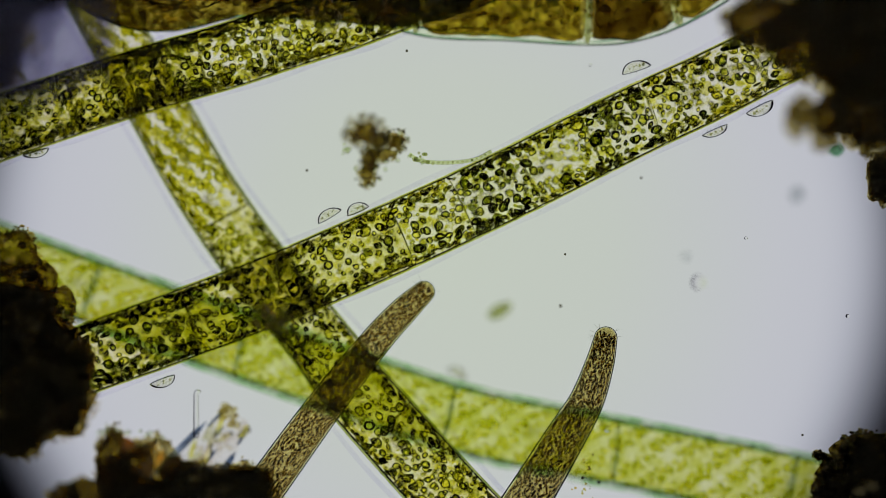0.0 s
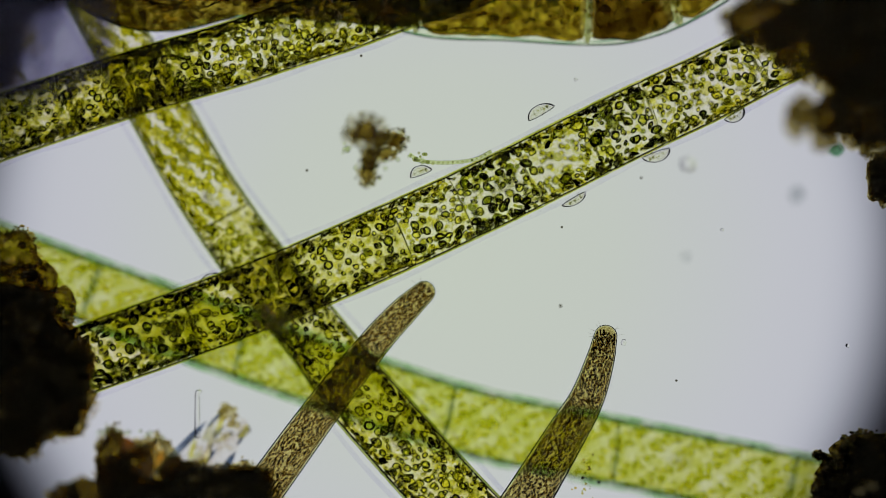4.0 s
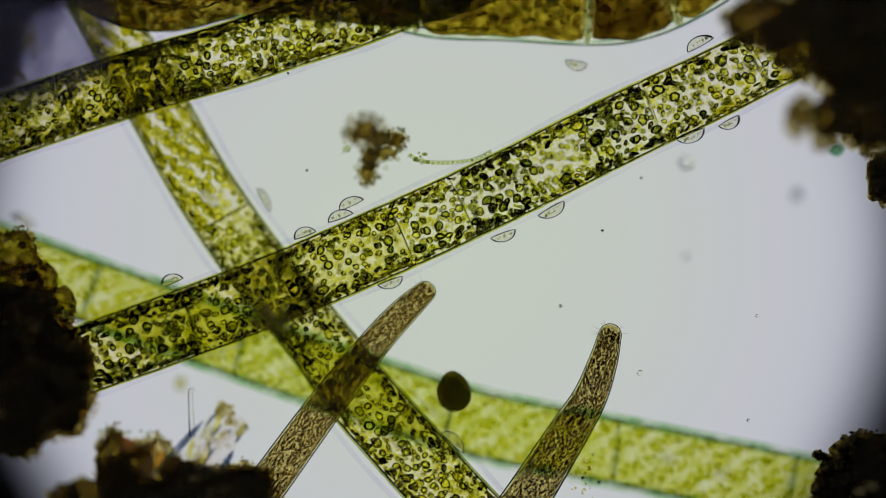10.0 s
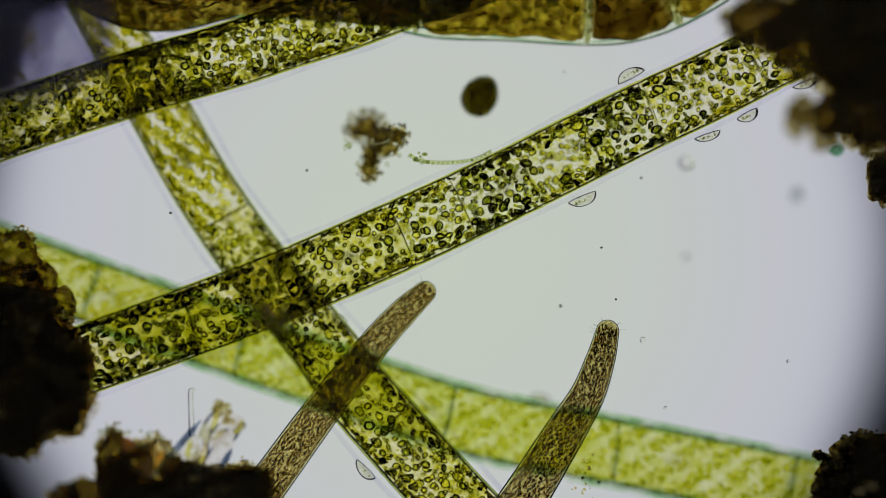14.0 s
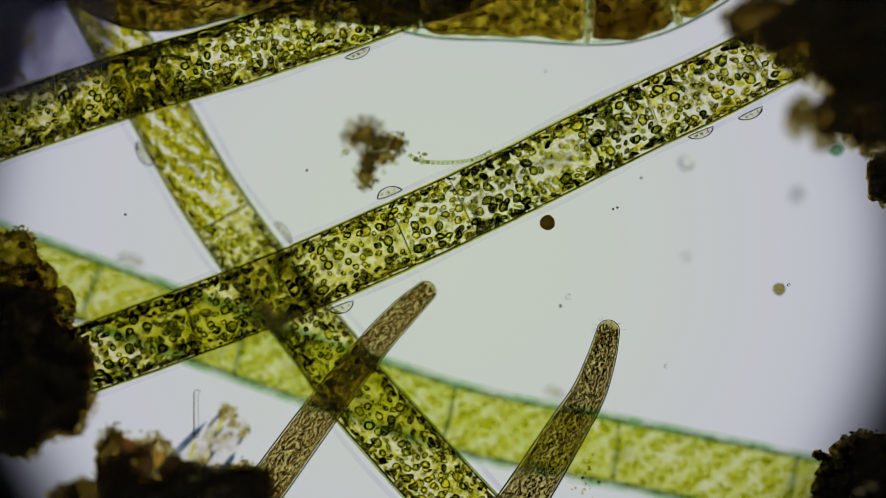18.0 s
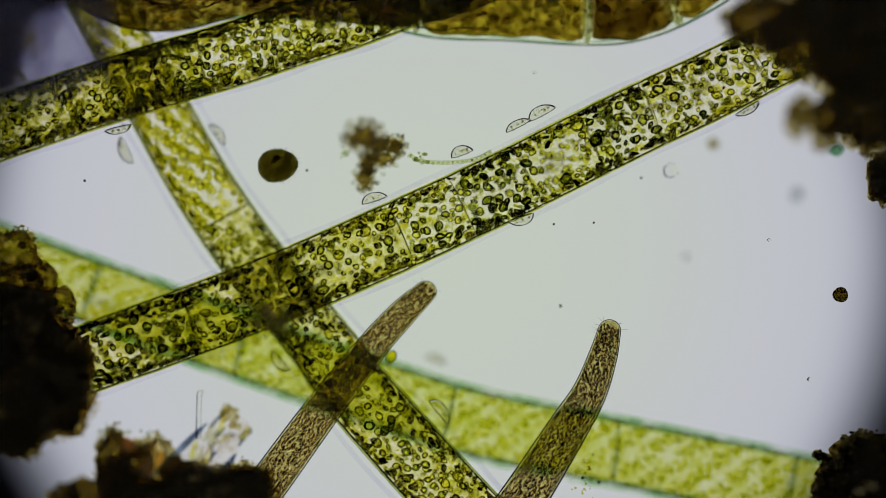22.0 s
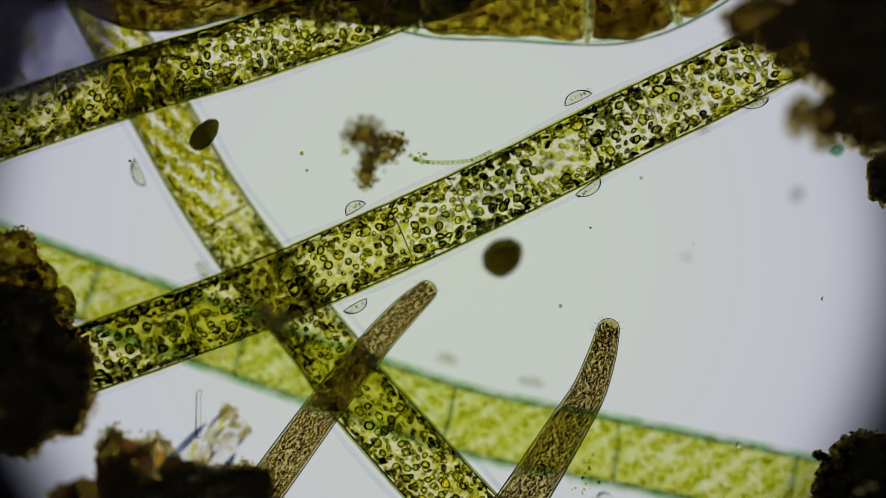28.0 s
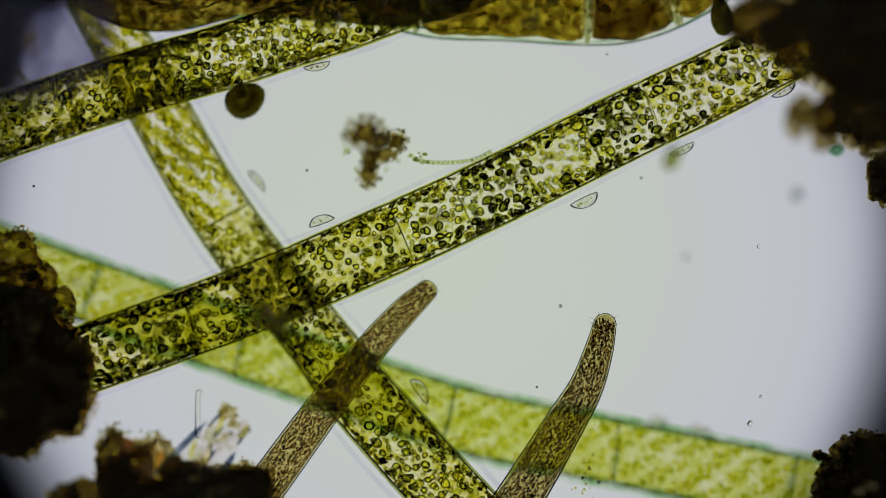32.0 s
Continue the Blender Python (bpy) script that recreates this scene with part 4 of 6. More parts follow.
def crystals():
    rng = random.Random(12)
    foot = spot(340, 835, 0.9)
    thing = empty("crystal_rod", foot, label="pale yellow glassy rod broken at its tip", category="crystal")
    along = (spot(418, 735, 0.9) - spot(330, 850, 0.9)).normalized()
    across = along.cross(Vector((0, 0, 1)))
    turn = Matrix((along, across, Vector((0, 0, 1)))).transposed().to_4x4()
    for k in range(30):
        q, side = rng.uniform(0, 0.95), rng.uniform(-1, 1)
        mid = spot(334 + 82 * q, 845 - 100 * q, 0.75) - foot + across * (side * (0.17 - 0.05 * q))
        me = blob_mesh("shard", (M_SHARD, M_SHARD, M_CRYSTAL, M_SHARD, M_FAR, M_PLASM)[k % 6], rng.uniform(0.03, 0.06), 0.45, k, 2, 1.3, (rng.uniform(1.5, 3.2), 0.6, 0.6))
        part("shard", me, None, thing).matrix_basis = Matrix.Translation(mid + Vector((0, 0, rng.uniform(-0.1, 0.1)))) @ turn @ pose(0, 0, 0, 0, rng.uniform(-20, 20), rng.gauss(0, 16))
    bm = bmesh.new()
    tube(bm, [(spot(334 + 86 * q, 845 - 104 * q, 0.72) - foot, across, Vector((0, 0, 1)), (0.2 - 0.06 * q) * (1 + 0.1 * math.sin(q * 23)), 0.08) for q in [n / 14 for n in range(15)]], 16, True, (True, True))
    for v in bm.verts:
        v.co += Vector((noise.noise(v.co * 9), noise.noise(v.co * 9 + Vector((5, 0, 0))), 0)) * 0.06
    part("body", bm, M_SHARD, thing)
    # dark strips stand in for the shadow along the sides and breaks
    for side, q0, q1 in ((-1.2, -0.35, 0.75), (1.1, 0.0, 0.66), (-0.95, 0.7, 1.0), (0.95, 0.75, 1.0), (0.2, 0.2, 0.55), (-0.3, 0.55, 0.85)):
        bm = bmesh.new()
        tube(bm, [(spot(334 + 82 * q, 845 - 100 * q, 0.6) - foot + across * (side * (0.19 - 0.05 * q)), across, Vector((0, 0, 1)), (0.03 if abs(side) > 1 else 0.014) * (1 - (2 * (q - q0) / (q1 - q0) - 1) ** 4 * 0.9), 0.02) for q in [q0 + (q1 - q0) * n / 8 for n in range(9)]], 8, True, (True, True))
        part("shade_strip", bm, M_SHARD_SHADE, thing, "shaded side of the crystal, added as a dark strip")
    return thing


ROD = crystals()
beads(ROD, ((412, 738, 6), (400, 726, 6), (385, 722, 6), (415, 752, 5)), 18, 21, "crumb", M_TUFT, (0.018, 0.04), 0.55, 0.8)


def hair_rod():
    foot = spot(347, 775, -0.3)
    bm = bmesh.new()
    rows = [(spot(347 + (3 if q > 0.9 else 0), 775 - 85 * q, -0.3) - foot, Vector((1, 0, 0)), Vector((0, 0, 1)), r, r) for q, r in ((0, 0.025), (0.5, 0.024), (0.9, 0.022), (0.97, 0.03), (1.0, 0.012))]
    rings(bm, rows, 10, (True, True))
    ob = tagged(new("glass_hair", mesh_of("glass_hair", bm, M_VESICLE)), "thin clear upright hair out of focus", "hair")
    ob.location = foot
    return ob


HAIR = hair_rod()


def bristle(u0, v0, u1, v1, z, parent, material, label):
    foot = spot(u0, v0, z)
    way = spot(u1, v1, z) - foot
    side = way.cross(Vector((0, 0, 1))).normalized()
    bm = bmesh.new()
    rings(bm, [(way * q, side, Vector((0, 0, 1)), r, r) for q, r in ((0, 0.03), (0.5, 0.024), (0.9, 0.018), (1.0, 0.008))], 10, (True, True))
    part("bristle", bm, material, parent, label).location = foot - parent.location


bristle(18, 106, 47, 146, 0.7, CORNER, M_OLIVE, "short yellowish bristle")
bristle(28, 28, 86, 8, 0.9, CORNER, M_OLIVE, "short yellowish bristle")
bristle(30, 90, 62, 60, 1.1, CORNER, M_OLIVE, "short yellowish bristle")
bristle(592, 56, 605, 16, 0.05, FIBROUS, M_SHARD, "pale yellow strand")
DRIFT = [speck(0.012, M_SPECK, "tiny dark speck adrift in the water", 61), speck(0.014, M_SPECK, "tiny dark speck adrift in the water", 62), speck(0.012, M_SPECK, "tiny dark speck adrift in the water", 63),
         speck(0.018, M_VESICLE, "tiny clear bubble adrift in the water", 64), speck(0.02, M_VESICLE, "tiny clear bubble adrift in the water", 65), speck(0.017, M_VESICLE, "tiny clear bubble adrift in the water", 66),
         speck(0.03, M_VESICLE, "small clear bubble adrift in the water", 67), speck(0.022, M_FLECK, "tiny dark green cell adrift in the water", 68)]


# ---- everything that moves ----
def motions():
    made = [0]

    def swim(thing, rows):
        walk(thing, [(t, Matrix.Translation(spot(u, v, z)) @ pose(0, 0, 0, 0, 0, a)) for t, u, v, z, a in rows])

    def crawl(edge, rows):
        thing = CILIATES[made[0]]
        made[0] += 1
        if edge in "ABFP":
            tagged(thing, {"A": "clear half-moon ciliate on a crossing filament, blurred", "B": "clear half-moon ciliate on a crossing filament, blurred", "F": "clear ciliate on a deep filament, far out of focus", "P": "clear ciliate beside a brown decaying thread, blurred"}[edge])
        if rows[0][0] > 0:
            rows.insert(0, (0, *rows[0][1:]))
        if rows[-1][0] < 32:
            rows.append((32, *rows[-1][1:]))
        swim(thing, rows)

    crawl('U', [(0, 1127, 124, -0.1, 18), (0.5, 1128, 122, -0.1, 18), (1, 1165, 108, -0.1, 19), (1.5, 1081, 155, -0.1, 24), (2, 1056, 170, -0.1, 25), (3, 1023, 265, -0.62, 22), (3.5, 958, 213, -0.1, 30), (5.5, 1005, 186, -0.1, 27), (6, 1233, 70, -0.1, 21), (7, 1237, 161, -0.62, 32), (8, 1206, 175, -0.62, 18), (8.5, 1156, 108, -0.1, 31), (9, 1217, 170, -0.62, 29), (10, 1240, 80, -0.1, 29), (11, 1247, 156, -0.62, 20), (12, 1188, 92, -0.1, 28), (12.5, 1121, 131, -0.1, 28), (13, 1230, 73, -0.1, 21), (13.5, 1200, 94, -0.1, 24), (14, 1118, 137, -0.1, 28), (14.5, 1170, 192, -0.62, 24), (16.5, 1192, 182, -0.62, 29), (17, 1214, 172, -0.62, 33), (17.5, 1197, 78, -0.1, 23), (18, 1236, 162, -0.62, 21), (20, 1234, 162, -0.62, 25), (20.5, 1200, 90, -0.1, 29), (21, 1148, 112, -0.1, 27), (22, 1152, 201, -0.62, 33), (22.5, 1105, 140, -0.1, 32), (23, 1090, 160, -0.1, 19), (24, 1152, 117, -0.1, 25), (24.5, 1021, 192, -0.1, 27), (25, 1115, 150, -0.1, 24), (25.5, 1114, 219, -0.62, 23), (27.5, 1087, 233, -0.62, 34), (28, 1024, 177, -0.1, 25), (28.5, 1246, 66, -0.1, 22), (29, 1115, 140, -0.1, 27), (29.5, 1058, 155, -0.1, 33), (30, 1102, 225, -0.62, 35), (31, 1085, 157, -0.1, 21), (32, 1116, 219, -0.62, 18)])
    crawl('U', [(0, 584, 384, -0.1, 31), (0.5, 543, 398, -0.1, 22), (1, 561, 408, -0.1, 30), (1.5, 559, 410, -0.1, 24), (2, 596, 464, -0.62, 16), (2.5, 576, 384, -0.1, 32), (3, 667, 355, -0.1, 26), (5.5, 706, 417, -0.62, 24), (7, 718, 411, -0.62, 29), (8, 697, 342, -0.1, 30), (9, 668, 352, -0.1, 32), (9.5, 715, 322, -0.1, 29), (10, 603, 386, -0.1, 20), (11, 213, 545, -0.1, 18), (12, 180, 541, -0.1, 20), (13, 206, 616, -0.62, 18), (14.5, 206, 616, -0.62, 18), (16.5, 205, 616, -0.62, 12), (17, 180, 545, -0.1, 15), (18, 233, 606, -0.62, 20), (23, 375, 554, -0.62, 16), (24, 380, 481, -0.1, 15), (25, 266, 511, -0.1, 22), (25.5, 292, 585, -0.62, 26), (27.5, 292, 585, -0.62, 26), (31, 292, 585, -0.62, 26), (32, 292, 585, -0.62, 26)])
    crawl('U', [(0, 634, 374, -0.1, 24), (0.5, 945, 220, -0.1, 30), (1, 736, 314, -0.1, 17), (1.5, 613, 375, -0.1, 23), (2, 722, 319, -0.1, 21), (3, 732, 318, -0.1, 21), (5.5, 765, 293, -0.1, 22), (6, 709, 321, -0.1, 31), (6.5, 613, 368, -0.1, 26), (7, 519, 408, -0.1, 22), (8, 533, 492, -0.62, 15), (9, 487, 436, -0.1, 28), (10, 540, 417, -0.1, 20), (11, 554, 400, -0.1, 29), (11.5, 613, 391, -0.1, 22), (12, 631, 449, -0.62, 27), (14, 607, 460, -0.62, 22), (14.5, 602, 462, -0.62, 31), (16.5, 567, 398, -0.1, 19), (17, 593, 466, -0.62, 21), (18, 586, 469, -0.62, 29), (18.5, 552, 398, -0.1, 27), (19, 515, 428, -0.1, 25), (20, 569, 476, -0.62, 21), (20.5, 552, 398, -0.1, 27), (21, 673, 431, -0.62, 30), (22, 818, 273, -0.1, 20), (22.5, 861, 252, -0.1, 28), (23, 752, 307, -0.1, 19), (24, 750, 396, -0.62, 21), (25.5, 695, 422, -0.62, 29), (27.5, 677, 429, -0.62, 32), (28, 630, 371, -0.1, 32), (29, 701, 419, -0.62, 33), (30, 742, 400, -0.62, 18), (30.5, 729, 317, -0.1, 25), (31, 763, 390, -0.62, 33), (32, 763, 390, -0.62, 33)])
    crawl('U', [(0, 1221, 168, -0.62, 31), (1, 1187, 95, -0.1, 22), (1.5, 1221, 97, -0.1, 21), (2, 1231, 164, -0.62, 30), (3, 1197, 180, -0.62, 20), (5.5, 1135, 135, -0.1, 26), (6, 1165, 115, -0.1, 32), (6.5, 1174, 99, -0.1, 22), (7, 1000, 189, -0.1, 31), (7.5, 1058, 178, -0.1, 28), (8, 1025, 187, -0.1, 28), (9, 1050, 251, -0.62, 28), (12, 1033, 260, -0.62, 27), (13, 998, 202, -0.1, 34), (14, 1027, 263, -0.62, 24), (14.5, 1026, 263, -0.62, 35), (16.5, 993, 197, -0.1, 29), (17, 1029, 262, -0.62, 25), (20, 1050, 251, -0.62, 28), (21, 1022, 176, -0.1, 35), (21.5, 1058, 154, -0.1, 21), (22, 918, 224, -0.1, 27), (22.5, 914, 245, -0.1, 25), (23, 945, 304, -0.62, 21), (29, 964, 295, -0.62, 18), (30, 938, 233, -0.1, 18), (30.5, 1000, 182, -0.1, 35), (31, 890, 247, -0.1, 34), (32, 924, 315, -0.62, 35)])
    crawl('U', [(0, 1295, 132, -0.62, 26), (1, 1258, 58, -0.1, 21), (1.5, 910, 252, -0.1, 30), (2, 945, 227, -0.1, 27), (2.5, 847, 264, -0.1, 29), (3, 884, 334, -0.62, 20), (7, 906, 323, -0.62, 32), (7.5, 873, 247, -0.1, 29), (8, 914, 227, -0.1, 19), (9, 833, 271, -0.1, 22), (9.5, 891, 224, -0.1, 27), (10, 933, 310, -0.62, 33), (14.5, 925, 314, -0.62, 29), (16.5, 924, 314, -0.62, 23), (17, 888, 243, -0.1, 26), (18, 942, 305, -0.62, 31), (21, 999, 277, -0.62, 28), (21.5, 972, 199, -0.1, 23), (22, 960, 203, -0.1, 28), (23, 1240, 68, -0.1, 25), (24, 1246, 157, -0.62, 25), (25, 1183, 95, -0.1, 31), (25.5, 1222, 80, -0.1, 33), (27.5, 1172, 106, -0.1, 22), (28, 1215, 171, -0.62, 28), (28.5, 1190, 90, -0.1, 17), (29, 1152, 107, -0.1, 28), (29.5, 1181, 94, -0.1, 24), (30, 1250, 62, -0.1, 35), (31, 1287, 136, -0.62, 22), (32, 1287, 136, -0.62, 22)])
    crawl('U', [(0, 413, 540, -0.62, 24), (1, 385, 466, -0.1, 24), (2, 375, 475, -0.1, 15), (3, 368, 472, -0.1, 22), (5.5, 391, 548, -0.62, 13), (6, 388, 549, -0.62, 23), (7, 358, 483, -0.1, 19), (8, 378, 479, -0.1, 13), (9, 634, 375, -0.1, 18), (10, 622, 363, -0.1, 24), (10.5, 694, 345, -0.1, 29), (11, 697, 343, -0.1, 25), (12, 725, 408, -0.62, 21), (17, 721, 409, -0.62, 25), (18, 690, 345, -0.1, 21), (19, 712, 335, -0.1, 26), (20, 736, 402, -0.62, 20), (21, 700, 338, -0.1, 20), (22, 663, 355, -0.1, 18), (22.5, 710, 322, -0.1, 32), (23, 672, 341, -0.1, 32), (23.5, 629, 363, -0.1, 17), (24, 626, 452, -0.62, 31), (25, 555, 482, -0.62, 20), (25.5, 490, 427, -0.1, 27), (27.5, 527, 494, -0.62, 18), (28, 534, 492, -0.62, 22), (29, 547, 486, -0.62, 16), (30, 530, 408, -0.1, 23), (31, 580, 471, -0.62, 32), (32, 570, 395, -0.1, 20)])
    crawl('U', [(0, 332, 570, -0.62, 18), (1, 307, 505, -0.1, 24), (2, 332, 570, -0.62, 18), (9, 331, 570, -0.62, 29), (10, 305, 500, -0.1, 21), (11, 382, 470, -0.1, 18), (12, 360, 477, -0.1, 13), (13, 390, 548, -0.62, 24), (14, 393, 547, -0.62, 14), (14.5, 395, 546, -0.62, 15), (16.5, 375, 488, -0.1, 14), (17, 450, 440, -0.1, 27), (18, 440, 529, -0.62, 14), (19, 380, 482, -0.1, 26), (20, 453, 524, -0.62, 20), (22, 556, 482, -0.62, 26), (22.5, 548, 396, -0.1, 30), (23, 583, 470, -0.62, 22), (23.5, 559, 407, -0.1, 23), (24, 582, 402, -0.1, 24), (25, 185, 550, -0.1, 20), (25.5, 208, 615, -0.62, 19), (27.5, 208, 615, -0.62, 19), (31, 208, 615, -0.62, 19), (32, 208, 615, -0.62, 19)])
    crawl('L', [(0, 1265, 230, -0.1, -156), (0.5, 1265, 224, -0.1, -158), (1, 1300, 195, -0.1, -155), (1.5, 1327, 194, -0.1, -150), (2, 1330, 188, -0.1, -150), (2.5, 1320, 194, -0.1, -160), (3, 1302, 129, -0.62, -145), (5.5, 1355, 176, -0.1, -150), (6, 1324, 118, -0.62, -152), (10, 1313, 123, -0.62, -146), (11, 1338, 178, -0.1, -149), (12, 1396, 152, -0.1, -156), (13, 1380, 89, -0.62, -156), (14, 1425, 145, -0.1, -158), (14.5, 1326, 117, -0.62, -151), (16.5, 1293, 218, -0.1, -154), (17, 1306, 208, -0.1, -153), (17.5, 1316, 210, -0.1, -152), (18, 1328, 199, -0.1, -154), (18.5, 1341, 189, -0.1, -155), (19, 1357, 181, -0.1, -148), (19.5, 1357, 182, -0.1, -153), (20, 1357, 172, -0.1, -150), (20.5, 1357, 178, -0.1, -149), (21, 1338, 183, -0.1, -159), (21.5, 1327, 187, -0.1, -147), (22, 1322, 191, -0.1, -149), (22.5, 1330, 187, -0.1, -145), (23, 1337, 183, -0.1, -148), (23.5, 1341, 182, -0.1, -151), (24, 1350, 175, -0.1, -159), (25, 1365, 160, -0.1, -155), (25.5, 1318, 121, -0.62, -155), (27.5, 1325, 188, -0.1, -148), (28, 1338, 180, -0.1, -159), (29, 1368, 168, -0.1, -145), (29.5, 1364, 164, -0.1, -149), (30, 1380, 168, -0.1, -155), (31, 1352, 103, -0.62, -151), (32, 1386, 158, -0.1, -149)])
    crawl('L', [(0, 1344, 189, -0.1, -153), (0.5, 1137, 291, -0.1, -162), (1, 1177, 270, -0.1, -157), (2, 1228, 244, -0.1, -157), (3, 1174, 280, -0.1, -161), (3.5, 1163, 280, -0.1, -162), (5.5, 1150, 202, -0.62, -148), (6, 1170, 192, -0.62, -156), (6.5, 1223, 252, -0.1, -163), (7, 1182, 255, -0.1, -147), (7.5, 1216, 245, -0.1, -152), (8, 1189, 184, -0.62, -147), (9, 1192, 182, -0.62, -151), (10, 1222, 237, -0.1, -157), (11, 1194, 181, -0.62, -150), (12, 1193, 182, -0.62, -162), (12.5, 1225, 252, -0.1, -150), (13, 1217, 254, -0.1, -160), (13.5, 1151, 287, -0.1, -154), (14, 1114, 219, -0.62, -157), (14.5, 1112, 220, -0.62, -158), (20, 1094, 229, -0.62, -149), (21, 1126, 303, -0.1, -159), (22, 1071, 241, -0.62, -153), (25, 1014, 269, -0.62, -151), (25.5, 1004, 274, -0.62, -155), (27.5, 1027, 343, -0.1, -161), (28, 1040, 330, -0.1, -145), (29, 1015, 360, -0.1, -157), (30, 964, 294, -0.62, -156), (30.5, 989, 363, -0.1, -149), (31, 967, 372, -0.1, -148), (31.5, 986, 373, -0.1, -153), (32, 1033, 352, -0.1, -154)])
    crawl('L', [(0, 287, 672, -0.1, -159), (1, 333, 656, -0.1, -158), (2, 308, 579, -0.62, -156), (6, 316, 576, -0.62, -158), (7, 345, 640, -0.1, -167), (8, 683, 498, -0.1, -158), (9, 634, 538, -0.1, -153), (9.5, 771, 468, -0.1, -159), (10, 690, 497, -0.1, -160), (11, 693, 422, -0.62, -164), (12, 721, 410, -0.62, -160), (12.5, 768, 472, -0.1, -148), (13, 615, 535, -0.1, -154), (14, 629, 450, -0.62, -154), (14.5, 680, 507, -0.1, -157), (16.5, 648, 442, -0.62, -162), (17, 645, 443, -0.62, -152), (17.5, 671, 512, -0.1, -156), (18, 603, 541, -0.1, -159), (19, 575, 474, -0.62, -162), (20, 610, 550, -0.1, -164), (21, 615, 548, -0.1, -156), (22, 579, 472, -0.62, -160), (23, 576, 473, -0.62, -150), (24, 607, 550, -0.1, -148), (25, 588, 468, -0.62, -150), (25.5, 627, 538, -0.1, -163), (27.5, 595, 465, -0.62, -158), (28, 628, 540, -0.1, -150), (29, 623, 542, -0.1, -158), (30, 585, 469, -0.62, -157), (31, 617, 556, -0.1, -152), (31.5, 685, 516, -0.1, -157), (32, 652, 440, -0.62, -160)])
    crawl('L', [(0, 1351, 104, -0.62, -146), (1, 1378, 158, -0.1, -148), (2, 1275, 224, -0.1, -163), (2.5, 1274, 229, -0.1, -162), (3, 1296, 214, -0.1, -146), (5.5, 1300, 198, -0.1, -154), (6, 1298, 213, -0.1, -145), (6.5, 1288, 210, -0.1, -159), (7, 1287, 216, -0.1, -147), (7.5, 1286, 220, -0.1, -158), (8, 1297, 212, -0.1, -146), (8.5, 1313, 206, -0.1, -150), (9, 1308, 209, -0.1, -146), (9.5, 1302, 210, -0.1, -155), (10, 1290, 214, -0.1, -151), (10.5, 1279, 222, -0.1, -161), (11, 1283, 219, -0.1, -154), (11.5, 1293, 217, -0.1, -149), (12, 1303, 211, -0.1, -154), (12.5, 1313, 206, -0.1, -150), (13, 1330, 198, -0.1, -153), (13.5, 1346, 182, -0.1, -154), (14, 1322, 201, -0.1, -151), (14.5, 1320, 195, -0.1, -149), (16.5, 1322, 204, -0.1, -150), (17, 1309, 126, -0.62, -153), (17.5, 1362, 178, -0.1, -151), (18, 1323, 118, -0.62, -159), (19, 1308, 126, -0.62, -159), (20, 1325, 193, -0.1, -158), (20.5, 1262, 233, -0.1, -157), (21, 1235, 162, -0.62, -149), (29, 1309, 126, -0.62, -153), (30, 1355, 188, -0.1, -147), (30.5, 1323, 194, -0.1, -159), (31, 1292, 134, -0.62, -150), (32, 1292, 134, -0.62, -150)])
    crawl('L', [(0, 946, 303, -0.62, -147), (1, 980, 371, -0.1, -146), (1.5, 1063, 329, -0.1, -149), (2, 1016, 268, -0.62, -150), (3, 989, 282, -0.62, -156), (3.5, 1007, 352, -0.1, -147), (5.5, 1058, 335, -0.1, -162), (6, 1110, 314, -0.1, -148), (6.5, 1146, 280, -0.1, -148), (7, 1147, 293, -0.1, -161), (8, 1164, 284, -0.1, -159), (8.5, 1214, 259, -0.1, -155), (9, 1127, 301, -0.1, -159), (9.5, 1153, 287, -0.1, -159), (10, 1101, 226, -0.62, -157), (11, 1095, 300, -0.1, -150), (11.5, 1074, 329, -0.1, -148), (12, 1163, 286, -0.1, -159), (13, 1278, 226, -0.1, -155), (14, 1252, 238, -0.1, -161), (14.5, 1182, 272, -0.1, -153), (16.5, 1233, 232, -0.1, -163), (17, 1170, 276, -0.1, -148), (18, 1240, 233, -0.1, -158), (19, 1208, 175, -0.62, -149), (29, 1174, 191, -0.62, -159), (29.5, 1204, 259, -0.1, -149), (30, 1176, 190, -0.62, -158), (31, 1217, 254, -0.1, -160), (31.5, 1153, 275, -0.1, -145), (32, 1206, 262, -0.1, -153)])
    crawl('L', [(0, 846, 351, -0.62, -149), (1, 880, 423, -0.1, -152), (1.5, 898, 405, -0.1, -147), (2, 932, 382, -0.1, -149), (3, 830, 444, -0.1, -153), (3.5, 940, 387, -0.1, -160), (5.5, 921, 316, -0.62, -153), (6, 965, 369, -0.1, -162), (6.5, 1051, 340, -0.1, -147), (7, 1021, 266, -0.62, -159), (7.5, 1063, 333, -0.1, -153), (8, 1070, 312, -0.1, -150), (9, 1044, 329, -0.1, -149), (9.5, 998, 361, -0.1, -150), (10, 975, 369, -0.1, -150), (10.5, 1003, 356, -0.1, -160), (11, 978, 371, -0.1, -159), (12, 953, 300, -0.62, -155), (13, 995, 361, -0.1, -152), (14, 1030, 349, -0.1, -157), (14.5, 993, 280, -0.62, -154), (16.5, 992, 280, -0.62, -161), (22, 975, 289, -0.62, -145), (23, 1000, 345, -0.1, -153), (24, 941, 306, -0.62, -161), (25, 911, 321, -0.62, -157), (25.5, 925, 388, -0.1, -159), (27.5, 900, 412, -0.1, -155), (28, 869, 341, -0.62, -155), (29, 873, 339, -0.62, -153), (30, 905, 395, -0.1, -151), (31, 1080, 330, -0.1, -150), (31.5, 1137, 303, -0.1, -158), (32, 1099, 227, -0.62, -158)])
